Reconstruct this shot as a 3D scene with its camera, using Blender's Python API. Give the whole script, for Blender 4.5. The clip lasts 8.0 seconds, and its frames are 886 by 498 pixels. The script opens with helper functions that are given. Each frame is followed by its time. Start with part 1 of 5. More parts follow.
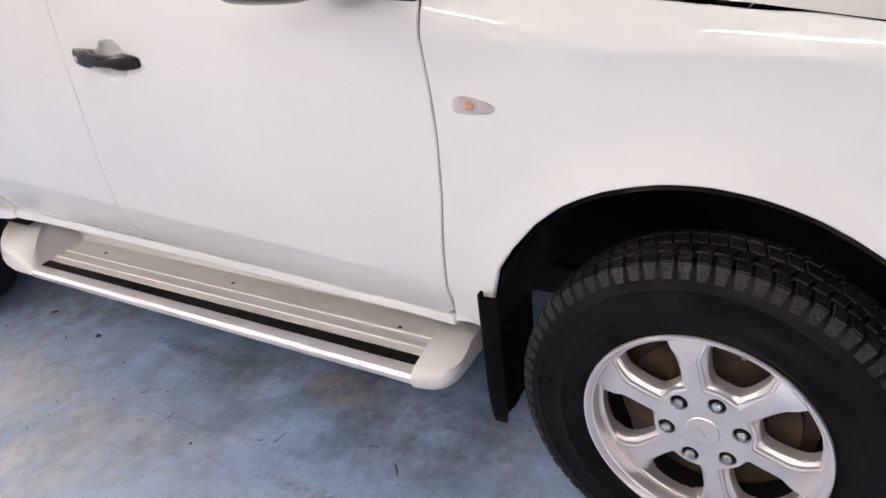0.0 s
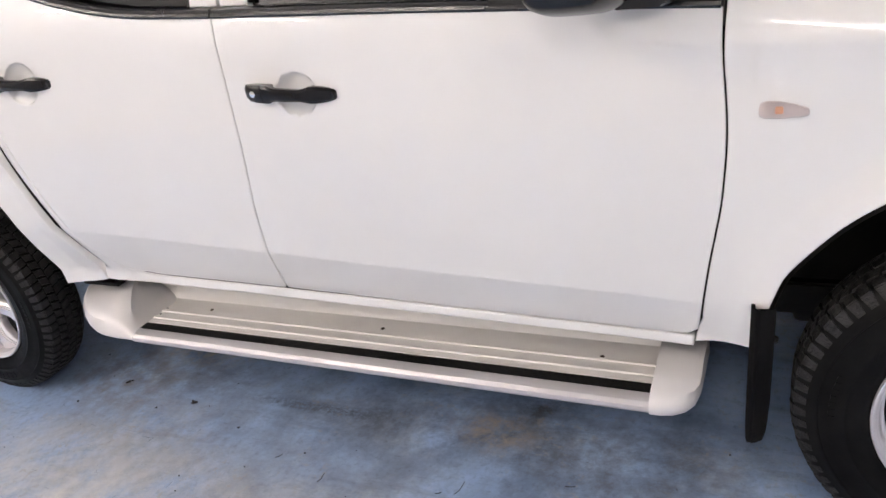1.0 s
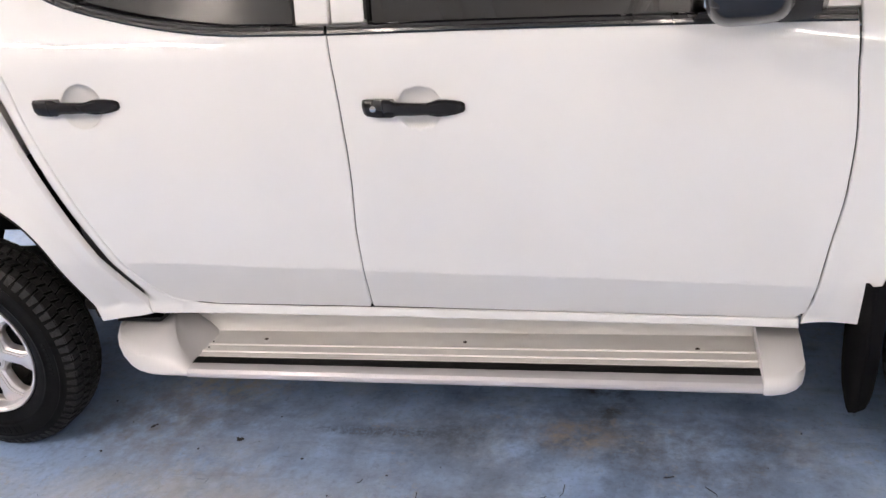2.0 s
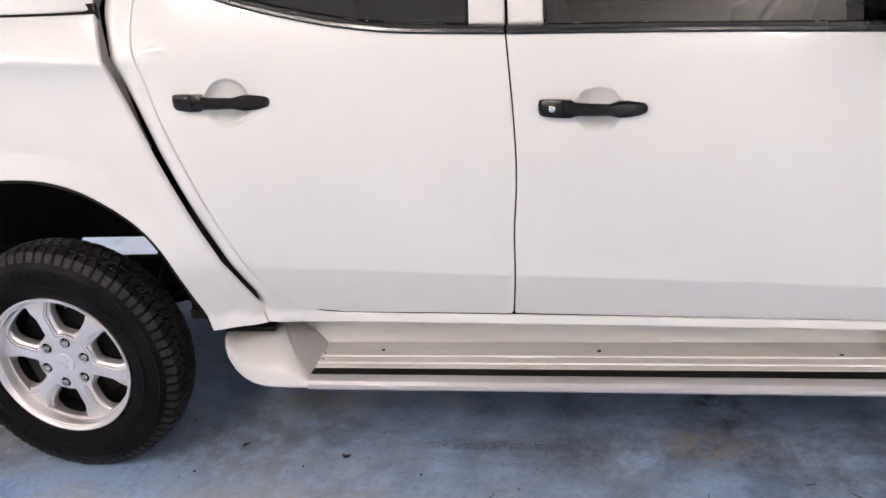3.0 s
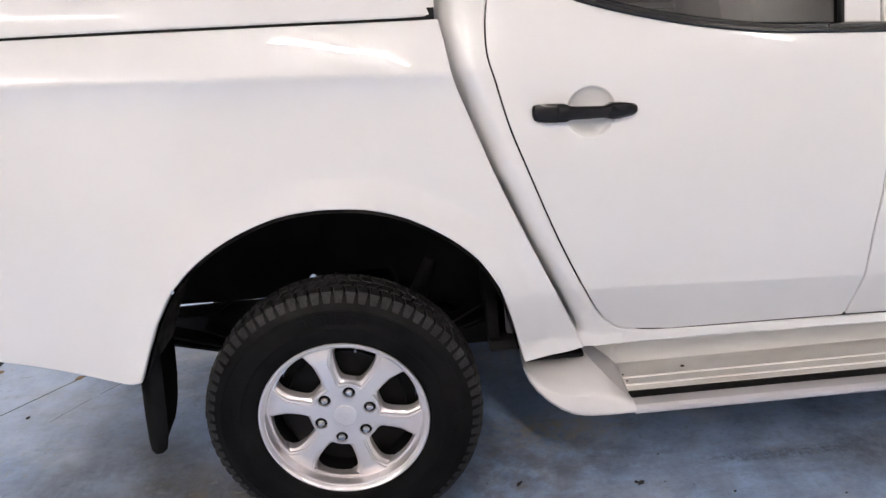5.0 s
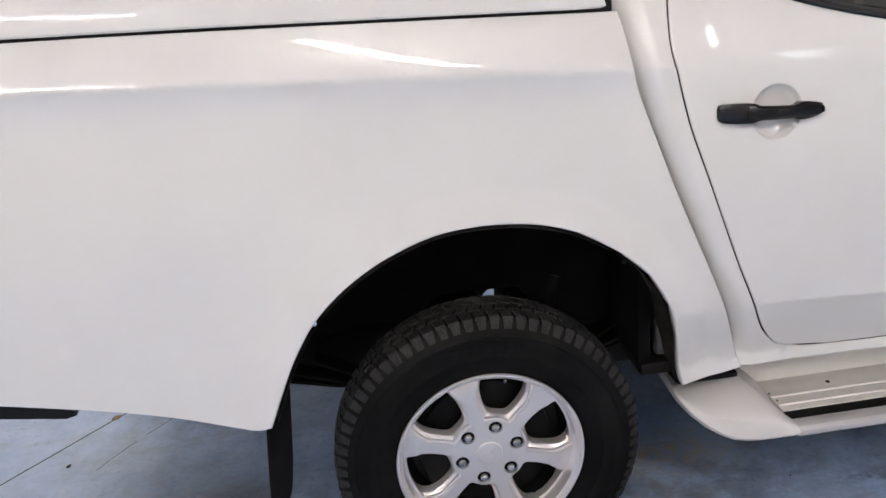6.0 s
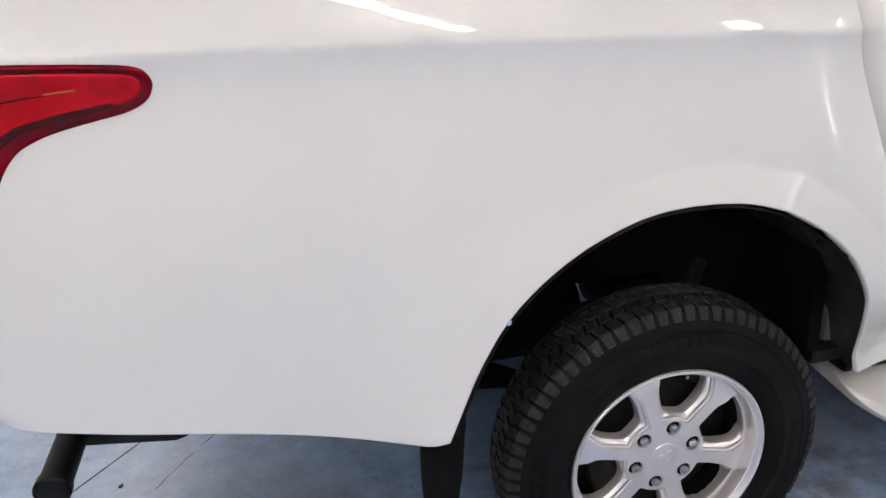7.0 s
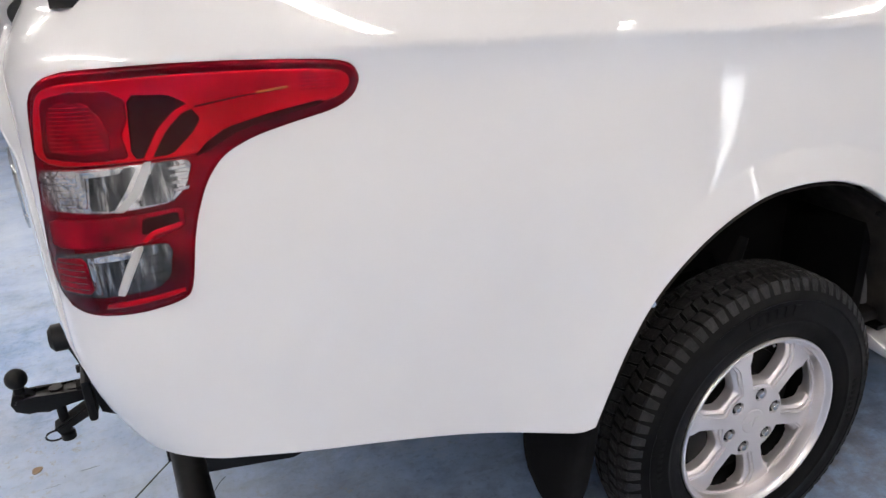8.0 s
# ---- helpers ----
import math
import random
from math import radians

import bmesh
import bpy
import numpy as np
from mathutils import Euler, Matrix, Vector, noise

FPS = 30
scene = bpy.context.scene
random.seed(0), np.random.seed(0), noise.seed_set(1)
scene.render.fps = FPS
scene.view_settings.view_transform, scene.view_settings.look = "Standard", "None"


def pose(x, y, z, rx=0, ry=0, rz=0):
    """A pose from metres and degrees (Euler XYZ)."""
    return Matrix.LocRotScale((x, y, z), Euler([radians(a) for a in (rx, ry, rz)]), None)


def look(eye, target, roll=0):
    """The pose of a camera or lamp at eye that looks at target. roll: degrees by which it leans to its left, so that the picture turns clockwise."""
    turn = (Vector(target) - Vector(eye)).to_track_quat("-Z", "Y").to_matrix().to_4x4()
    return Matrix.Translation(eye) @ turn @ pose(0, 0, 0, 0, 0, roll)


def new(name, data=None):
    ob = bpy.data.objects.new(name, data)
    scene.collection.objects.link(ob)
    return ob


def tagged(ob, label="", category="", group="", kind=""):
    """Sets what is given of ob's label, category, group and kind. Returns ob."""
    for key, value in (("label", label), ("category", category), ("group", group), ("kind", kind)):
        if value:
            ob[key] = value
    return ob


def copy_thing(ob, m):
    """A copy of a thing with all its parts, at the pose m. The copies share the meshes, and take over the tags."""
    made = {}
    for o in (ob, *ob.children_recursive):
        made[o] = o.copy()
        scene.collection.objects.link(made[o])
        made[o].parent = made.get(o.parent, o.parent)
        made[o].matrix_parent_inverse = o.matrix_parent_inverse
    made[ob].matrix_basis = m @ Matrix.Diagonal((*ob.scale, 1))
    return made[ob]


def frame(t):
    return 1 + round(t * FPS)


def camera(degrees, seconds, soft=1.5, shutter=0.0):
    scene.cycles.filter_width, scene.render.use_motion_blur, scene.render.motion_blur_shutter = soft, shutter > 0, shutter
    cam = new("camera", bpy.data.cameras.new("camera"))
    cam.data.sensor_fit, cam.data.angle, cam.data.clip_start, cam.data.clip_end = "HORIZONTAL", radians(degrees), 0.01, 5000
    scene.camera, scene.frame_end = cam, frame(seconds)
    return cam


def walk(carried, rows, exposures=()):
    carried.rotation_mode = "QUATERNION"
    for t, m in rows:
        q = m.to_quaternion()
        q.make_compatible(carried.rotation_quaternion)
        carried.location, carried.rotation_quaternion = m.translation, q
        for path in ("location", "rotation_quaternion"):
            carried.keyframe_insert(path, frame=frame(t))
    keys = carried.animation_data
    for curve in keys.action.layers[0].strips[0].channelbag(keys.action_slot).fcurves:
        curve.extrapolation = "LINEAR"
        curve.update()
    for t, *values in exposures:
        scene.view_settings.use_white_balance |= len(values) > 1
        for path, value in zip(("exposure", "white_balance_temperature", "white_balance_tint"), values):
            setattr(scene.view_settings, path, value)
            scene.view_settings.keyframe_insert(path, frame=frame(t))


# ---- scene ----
cam = camera(60.3, 8.0)
PATH = [
    (0, (3.294, -1.027, 1.393), (2.24, 0.393, 0.46), -9.7),
    (0.5, (3.039, -1.214, 1.418), (2.078, 0.293, 0.52), -9.6),
    (1, (2.661, -1.326, 1.412), (1.788, 0.265, 0.571), -10.0),
    (1.2, (2.566, -1.397, 1.428), (1.740, 0.233, 0.613), -9.7),
    (2.3, (1.954, -1.648, 1.444), (1.486, 0.140, 0.676), -7.0),
    (2.5, (1.87, -1.668, 1.424), (1.417, 0.136, 0.69), -6.4),
    (3, (1.548, -1.719, 1.42), (1.181, 0.109, 0.696), -5.4),
    (3.5, (1.223, -1.739, 1.435), (0.977, 0.105, 0.7), -5.3),
    (4, (0.892, -1.658, 1.431), (0.736, 0.196, 0.696), -4.4),
    (4.5, (0.611, -1.694, 1.448), (0.524, 0.174, 0.74), -4.4),
    (4.7, (0.473, -1.709, 1.478), (0.425, 0.159, 0.766), -5.1),
    (5.8, (-0.096, -1.505, 1.422), (0.039, 0.388, 0.787), -4.7),
    (6, (-0.211, -1.46, 1.46), (-0.037, 0.41, 0.774), -5.1),
    (6.5, (-0.472, -1.356, 1.457), (-0.177, 0.48, 0.719), -4.6),
    (7, (-0.714, -1.166, 1.443), (-0.34, 0.647, 0.687), -4.0),
    (7.5, (-0.973, -1.102, 1.449), (-0.441, 0.678, 0.708), -3.5),
    (8, (-1.224, -1.001, 1.459), (-0.491, 0.692, 0.686), -3.0),
]
walk(cam, [(t, look(eye, target, roll)) for t, eye, target, roll in PATH], [(0, -0.23, 7050, 11), (2.4, -0.22, 7100, 11.5), (4.7, -0.34, 7000, 11), (6.2, -0.60, 6850, 8.5), (7.2, -0.60, 6820, 8), (8, -0.60, 6800, 8.5)])
# ---- light ----
world = bpy.data.worlds.new("world")
scene.world = world
world.use_nodes = True
world.node_tree.nodes["Background"].inputs[0].default_value = (0.9, 0.95, 1.0, 1)
world.node_tree.nodes["Background"].inputs[1].default_value = 0.15


# ---- materials ----
def material(name, color, rough=0.5, metal=0.0, coat=0.0, **extra):
    m = bpy.data.materials.new(name)
    m.use_nodes = True
    b = m.node_tree.nodes["Principled BSDF"]
    b.inputs["Base Color"].default_value = (*color, 1)
    b.inputs["Roughness"].default_value = rough
    b.inputs["Metallic"].default_value = metal
    b.inputs["Coat Weight"].default_value = coat
    b.inputs["Coat Roughness"].default_value = 0.03
    for key, value in extra.items():
        b.inputs[key.replace("_", " ")].default_value = value
    return m


def node(m, kind, **inputs):
    n = m.node_tree.nodes.new(kind)
    for key, value in inputs.items():
        n.inputs[key.replace("_", " ")].default_value = value
    return n


def coords(m, scale=(1, 1, 1)):
    t = m.node_tree.nodes.new("ShaderNodeTexCoord")
    mp = m.node_tree.nodes.new("ShaderNodeMapping")
    mp.inputs["Scale"].default_value = scale
    m.node_tree.links.new(t.outputs["Object"], mp.inputs["Vector"])
    return mp.outputs["Vector"]


def noise_tex(m, scale, detail=4.0, rough=0.55, stretch=(1, 1, 1)):
    n = node(m, "ShaderNodeTexNoise", Scale=scale, Detail=detail, Roughness=rough)
    m.node_tree.links.new(coords(m, stretch), n.inputs["Vector"])
    return n.outputs["Fac"]


def ramp(m, fac, stops):
    r = m.node_tree.nodes.new("ShaderNodeValToRGB")
    m.node_tree.links.new(fac, r.inputs["Fac"])
    e = r.color_ramp.elements
    while len(e) < len(stops):
        e.new(0.5)
    for el, (at, c) in zip(e, stops):
        el.position = at
        el.color = (*c, 1) if len(c) == 3 else c
    return r.outputs["Color"]


def mix(m, fac, a, b, mode="MIX"):
    n = m.node_tree.nodes.new("ShaderNodeMix")
    n.data_type, n.blend_type = "RGBA", mode
    for sock, v in ((n.inputs["Factor"], fac), (n.inputs["A"], a), (n.inputs["B"], b)):
        if isinstance(v, (int, float)):
            sock.default_value = v
        elif isinstance(v, tuple):
            sock.default_value = (*v, 1)
        else:
            m.node_tree.links.new(v, sock)
    return n.outputs["Result"]


def into(m, out, name):
    m.node_tree.links.new(out, m.node_tree.nodes["Principled BSDF"].inputs[name])


def bump(m, fac, strength, distance):
    b = node(m, "ShaderNodeBump", Strength=strength, Distance=distance)
    m.node_tree.links.new(fac, b.inputs["Height"])
    into(m, b.outputs["Normal"], "Normal")


def grain(m, scale, low, high, name="Roughness", detail=4.0, stretch=(1, 1, 1)):
    into(m, ramp(m, noise_tex(m, scale, detail, 0.6, stretch), [(0.3, (low,) * 3), (0.7, (high,) * 3)]), name)


PAINT = material("white_paint", (0.78, 0.765, 0.755), 0.32, coat=1.0)
grain(PAINT, 3.0, 0.28, 0.36)
into(PAINT, ramp(PAINT, noise_tex(PAINT, 1.7, 5.0), [(0.35, (0.755, 0.742, 0.735)), (0.65, (0.795, 0.782, 0.77))]), "Base Color")
peel = node(PAINT, "ShaderNodeBump", Strength=0.12, Distance=0.01)
PAINT.node_tree.links.new(noise_tex(PAINT, 5.0, 2.0), peel.inputs["Height"])
into(PAINT, peel.outputs["Normal"], "Coat Normal")
PAINT_IN = material("inner_white_paint", (0.62, 0.61, 0.6), 0.5)
grain(PAINT_IN, 6.0, 0.4, 0.6)
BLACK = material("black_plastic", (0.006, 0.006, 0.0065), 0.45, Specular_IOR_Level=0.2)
grain(BLACK, 60.0, 0.36, 0.5)
HANDLE = material("satin_black", (0.009, 0.0085, 0.0095), 0.22, Specular_IOR_Level=0.3)
grain(HANDLE, 400.0, 0.2, 0.26)
GLOSSY = material("gloss_black", (0.008, 0.008, 0.01), 0.25, coat=0.15)
grain(GLOSSY, 8.0, 0.2, 0.3)
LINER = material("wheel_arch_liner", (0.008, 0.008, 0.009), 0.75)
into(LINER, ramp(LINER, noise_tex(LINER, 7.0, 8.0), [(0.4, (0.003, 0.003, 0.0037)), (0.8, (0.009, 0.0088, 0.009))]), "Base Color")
CHASSIS = material("chassis_black", (0.012, 0.012, 0.013), 0.55, Specular_IOR_Level=0.15)
into(CHASSIS, ramp(CHASSIS, noise_tex(CHASSIS, 9.0, 8.0), [(0.4, (0.003, 0.003, 0.0035)), (0.8, (0.012, 0.010, 0.009))]), "Base Color")
RUBBER = material("tyre_rubber", (0.008, 0.008, 0.009), 0.7)
RUBBER.node_tree.nodes["Principled BSDF"].inputs["Specular IOR Level"].default_value = 0.07
LINER.node_tree.nodes["Principled BSDF"].inputs["Specular IOR Level"].default_value = 0.06
into(RUBBER, ramp(RUBBER, noise_tex(RUBBER, 11.0, 8.0), [(0.35, (0.0028, 0.0028, 0.0031)), (0.85, (0.010, 0.0098, 0.0097))]), "Base Color")
grain(RUBBER, 30.0, 0.36, 0.5)
bump(RUBBER, noise_tex(RUBBER, 220.0, 3.0), 0.25, 0.001)
TREAD_RUBBER = material("worn_tread", (0.02, 0.02, 0.02), 0.55, Specular_IOR_Level=0.25)
into(TREAD_RUBBER, ramp(TREAD_RUBBER, noise_tex(TREAD_RUBBER, 18.0, 8.0), [(0.3, (0.0055, 0.0055, 0.006)), (0.8, (0.030, 0.030, 0.030))]), "Base Color")
bump(TREAD_RUBBER, noise_tex(TREAD_RUBBER, 95.0, 3.0, 0.6), 0.9, 0.004)
ALLOY = material("silver_alloy", (0.83, 0.79, 0.79), 0.3, 0.75, 0.15)
grain(ALLOY, 14.0, 0.30, 0.36)
CHROME = material("chrome", (0.7, 0.7, 0.7), 0.1, 1.0)
grain(CHROME, 30.0, 0.06, 0.16)
NUTS = material("worn_chrome", (0.72, 0.71, 0.70), 0.1, 1.0)
grain(NUTS, 60.0, 0.06, 0.14)
RUST = material("rusty_iron", (0.09, 0.05, 0.03), 0.7, 0.4)
into(RUST, ramp(RUST, noise_tex(RUST, 25.0, 6.0), [(0.3, (0.012, 0.009, 0.008)), (0.75, (0.085, 0.045, 0.022))]), "Base Color")
ALUMINIUM = material("brushed_aluminium", (0.80, 0.775, 0.75), 0.38, 0.3)
grain(ALUMINIUM, 40.0, 0.42, 0.56, stretch=(0.05, 1, 1))
bump(ALUMINIUM, noise_tex(ALUMINIUM, 500.0, 2.0), 0.12, 0.0006)
CAP = material("silver_plastic", (0.68, 0.66, 0.66), 0.42, 0.2)
grain(CAP, 90.0, 0.38, 0.48)
EDGE = material("satin_aluminium", (0.56, 0.54, 0.555), 0.4, 0.5)
grain(EDGE, 50.0, 0.34, 0.46, stretch=(0.05, 1, 1))
DUST = material("dusty_liner", (0.02, 0.019, 0.018), 0.6, Specular_IOR_Level=0.25)
into(DUST, ramp(DUST, noise_tex(DUST, 5.0, 8.0, 0.65, (1.0, 1.0, 0.5)), [(0.38, (0.008, 0.008, 0.0085)), (0.56, (0.035, 0.030, 0.026)), (0.75, (0.12, 0.10, 0.085))]), "Base Color")
grain(DUST, 14.0, 0.4, 0.75)
bump(DUST, noise_tex(DUST, 30.0, 4.0), 0.3, 0.003)


def pane(name, tint, rough=0.02, ior=1.5):
    """Thin glass: a tinted see-through sheet with a mirror-like gloss."""
    m = bpy.data.materials.new(name)
    m.use_nodes = True
    t = m.node_tree
    t.nodes.remove(t.nodes["Principled BSDF"])
    clear, gloss, both, fres = (t.nodes.new(k) for k in ("ShaderNodeBsdfTransparent", "ShaderNodeBsdfGlossy", "ShaderNodeMixShader", "ShaderNodeFresnel"))
    clear.inputs["Color"].default_value = (*tint, 1)
    gloss.inputs["Roughness"].default_value = rough
    fres.inputs["IOR"].default_value = ior
    t.links.new(fres.outputs[0], both.inputs[0])
    t.links.new(clear.outputs[0], both.inputs[1])
    t.links.new(gloss.outputs[0], both.inputs[2])
    t.links.new(both.outputs[0], t.nodes["Material Output"].inputs[0])
    return m


GLASS = pane("tinted_glass", (0.06, 0.062, 0.065), 0.03, 1.85)
CLEAR = pane("clear_lens", (0.99, 0.99, 0.99), 0.02, 1.34)
RED = material("red_lens", (0.9, 0.003, 0.03), 0.3, 0.7, Specular_IOR_Level=0.1)
into(RED, ramp(RED, noise_tex(RED, 7.0, 2.0, 0.5, (0.6, 1.0, 1.6)), [(0.30, (0.45, 0.0006, 0.006)), (0.48, (0.80, 0.002, 0.014)), (0.66, (1.0, 0.008, 0.045))]), "Base Color")
bump(RED, noise_tex(RED, 12.0, 2.0), 0.5, 0.012)
RED_IN = material("red_reflector", (0.5, 0.003, 0.015), 0.35, 0.7, Specular_IOR_Level=0.1)
into(RED_IN, ramp(RED_IN, noise_tex(RED_IN, 22.0, 2.0), [(0.35, (0.16, 0.002, 0.008)), (0.65, (0.62, 0.006, 0.03))]), "Base Color")
bump(RED_IN, noise_tex(RED_IN, 20.0, 2.0), 0.4, 0.01)
DARK_RED = material("dark_red_lens", (0.12, 0.0004, 0.005), 0.25, 0.7, Specular_IOR_Level=0.1)
into(DARK_RED, ramp(DARK_RED, noise_tex(DARK_RED, 9.0, 2.0, 0.5, (0.7, 1.0, 1.6)), [(0.36, (0.07, 0.0003, 0.004)), (0.62, (0.32, 0.0009, 0.011))]), "Base Color")
bump(DARK_RED, noise_tex(DARK_RED, 12.0, 2.0), 0.4, 0.012)
# For the dark reflections and shade painted into the red lens.
BLACK_RED = material("black_red_tone", (0.040, 0.0005, 0.002), 0.25, 0.5, Specular_IOR_Level=0.1)
bump(BLACK_RED, noise_tex(BLACK_RED, 14.0, 2.0), 0.3, 0.01)
SILVER = material("lamp_reflector", (0.85, 0.85, 0.85), 0.14, 0.9)
into(SILVER, ramp(SILVER, noise_tex(SILVER, 30.0, 3.0, 0.6, (2.0, 2.0, 0.7)), [(0.36, (0.42, 0.415, 0.42)), (0.52, (0.92, 0.91, 0.91))]), "Base Color")
bump(SILVER, noise_tex(SILVER, 45.0, 2.0), 0.5, 0.006)
SMOKE = material("smoked_lens", (0.13, 0.135, 0.15), 0.2, 0.8)
into(SMOKE, ramp(SMOKE, noise_tex(SMOKE, 34.0, 3.0, 0.6, (3.0, 3.0, 0.35)), [(0.35, (0.03, 0.032, 0.036)), (0.54, (0.20, 0.205, 0.21)), (0.70, (0.72, 0.71, 0.68))]), "Base Color")
bump(SMOKE, noise_tex(SMOKE, 40.0, 2.0, 0.5, (3.0, 3.0, 0.4)), 0.6, 0.01)
BULB = material("pale_amber_bulb", (0.80, 0.42, 0.26), 0.3)
AMBER = material("amber_bulb", (0.75, 0.22, 0.05), 0.25)
FROST = material("frosted_lens", (0.72, 0.62, 0.60), 0.2, coat=0.4)
SEAT = material("grey_seat_cloth", (0.09, 0.09, 0.095), 0.85)
grain(SEAT, 90.0, 0.75, 0.95)


# ---- mesh helpers ----
def part(name, bm, mat, parent=None, label="", smooth=True, angle=35):
    me = bm
    if isinstance(bm, bmesh.types.BMesh):
        me = bpy.data.meshes.new(name)
        bmesh.ops.recalc_face_normals(bm, faces=bm.faces)
        for e in bm.edges:
            if len(e.link_faces) == 2 and e.calc_face_angle(0) > radians(angle):
                e.smooth = False
        for f in bm.faces:
            f.smooth = smooth
        bm.to_mesh(me)
        bm.free()
    if not me.materials:
        me.materials.append(mat)
    ob = new(name, me)
    if parent:
        ob.parent = parent
    if label:
        tagged(ob, label)
    return ob


def thing(name, label, category, group="", kind="", at=(0, 0, 0)):
    ob = new(name)
    ob.location = at
    ob.empty_display_size = 0.1
    return tagged(ob, label, category, group, kind)


def box(bm, lo, hi, bevel=0.0, turn=None, segments=2):
    c, s = (Vector(lo) + Vector(hi)) / 2, Vector(hi) - Vector(lo)
    m = Matrix.Translation(c) @ (turn or Matrix()) @ Matrix.Diagonal((*s, 1))
    r = bmesh.ops.create_cube(bm, size=1, matrix=m)
    if bevel:
        es = list({e for v in r["verts"] for e in v.link_edges})
        bmesh.ops.bevel(bm, geom=es, offset=bevel, segments=segments, affect="EDGES", profile=0.6)
    return bm


def box_bm(lo, hi, bevel=0.0, turn=None):
    return box(bmesh.new(), lo, hi, bevel, turn)


def lathe(bm, profile, n=64, centre=(0, 0, 0), axis="y"):
    """Turns a profile of (radius, along) round an axis."""
    rings = []
    for r, a in profile:
        ring = []
        for k in range(n):
            c, s = math.cos(2 * math.pi * k / n) * r, math.sin(2 * math.pi * k / n) * r
            p = {"y": (c, a, s), "x": (a, c, s), "z": (c, s, a)}[axis]
            ring.append(bm.verts.new(Vector(p) + Vector(centre)))
        rings.append(ring)
    for a, b in zip(rings, rings[1:]):
        for k in range(n):
            bm.faces.new((a[k], a[(k + 1) % n], b[(k + 1) % n], b[k]))
    for ring, (r, _) in ((rings[0], profile[0]), (rings[-1], profile[-1])):
        if r < 0.0005:
            bmesh.ops.remove_doubles(bm, verts=ring, dist=0.001)
    return bm


def capped(bm, profile, n=32, centre=(0, 0, 0), axis="y"):
    first, last = profile[0], profile[-1]
    return lathe(bm, [(0.0001, first[1]), *profile, (0.0001, last[1])], n, centre, axis)


def sweep(bm, path, radius, n=12, flat=1.0, caps=True):
    """A tube along a path; flat squeezes it across."""
    path = [Vector(p) for p in path]
    rings = []
    for i, p in enumerate(path):
        d = (path[min(i + 1, len(path) - 1)] - path[max(i - 1, 0)]).normalized()
        u = d.cross(Vector((0, 0, 1)) if abs(d.z) < 0.9 else Vector((1, 0, 0))).normalized()
        v = u.cross(d)
        r = radius[i] if isinstance(radius, (list, tuple)) else radius
        rings.append([bm.verts.new(p + r * (math.cos(2 * math.pi * k / n) * u + flat * math.sin(2 * math.pi * k / n) * v)) for k in range(n)])
    for a, b in zip(rings, rings[1:]):
        for k in range(n):
            bm.faces.new((a[k], a[(k + 1) % n], b[(k + 1) % n], b[k]))
    if caps:
        bm.faces.new(rings[0][::-1])
        bm.faces.new(rings[-1])
    return bm


def loft(bm, rings, closed=False, caps=True):
    """Skin through rings of points; closed joins each ring's ends."""
    vs = [[bm.verts.new(p) for p in ring] for ring in rings]
    n = len(vs[0])
    for a, b in zip(vs, vs[1:]):
        for k in range(n if closed else n - 1):
            bm.faces.new((a[k], a[(k + 1) % n], b[(k + 1) % n], b[k]))
    if caps and closed:
        bm.faces.new(vs[0][::-1])
        bm.faces.new(vs[-1])
    return bm


def prism(bm, points, along, depth, bevel=0.0):
    """A flat outline of 3D points given depth along a direction."""
    a = [bm.verts.new(p) for p in points]
    b = [bm.verts.new(Vector(p) + Vector(along) * depth) for p in points]
    n = len(a)
    faces = [bm.faces.new(a[::-1]), bm.faces.new(b)]
    faces += [bm.faces.new((a[k], a[(k + 1) % n], b[(k + 1) % n], b[k])) for k in range(n)]
    if bevel:
        es = list({e for f in faces[:2] for e in f.edges})
        bmesh.ops.bevel(bm, geom=es, offset=bevel, segments=2, affect="EDGES")
    return bm


def curve(points, step=0.02):
    """A smooth run through points, in even steps, with its last point left out."""
    pts = [Vector((*p, 0)) for p in points]
    out = []
    for i in range(len(pts) - 1):
        p0, p1, p2, p3 = pts[max(i - 1, 0)], pts[i], pts[i + 1], pts[min(i + 2, len(pts) - 1)]
        n = max(1, round((p2 - p1).length / step))
        for k in range(n):
            t = k / n
            q = 0.5 * (2 * p1 + (p2 - p0) * t + (2 * p0 - 5 * p1 + 4 * p2 - p3) * t * t + (3 * p1 - p0 - 3 * p2 + p3) * t ** 3)
            out.append((q.x, q.y))
    return out


# ---- shape of the truck's side: x along the truck, z up, y across (centre line at MID) ----
MID = 0.9
HANDLES = [(0.534, 1.127), (1.446, 1.061)]
FACET_Z, FACET_SLOPE = 0.667, 0.053
CREASE_X = [-1.4, -0.87, -0.5, 0.0, 0.38, 0.82, 1.25, 2.52, 3.04, 3.6]
CREASE_Z = [1.33, 1.31, 1.29, 1.258, 1.232, 1.202, 1.178, 1.097, 1.071, 1.05]
ARCH_R = [(0.489, 0.462), (0.457, 0.61), (0.432, 0.703), (0.383, 0.787), (0.313, 0.852), (0.22, 0.909), (0.12, 0.940), (0.01, 0.949), (-0.09, 0.940), (-0.2, 0.903), (-0.29, 0.850), (-0.36, 0.785), (-0.412, 0.705), (-0.448, 0.63), (-0.482, 0.553)]
ARCH_F = [(2.563, 0.473), (2.584, 0.567), (2.612, 0.652), (2.65, 0.706), (2.703, 0.766), (2.765, 0.815), (2.84, 0.85), (2.93, 0.872), (3.01, 0.876), (3.09, 0.865), (3.17, 0.839), (3.255, 0.79), (3.33, 0.72), (3.385, 0.64), (3.415, 0.56), (3.43, 0.48)]


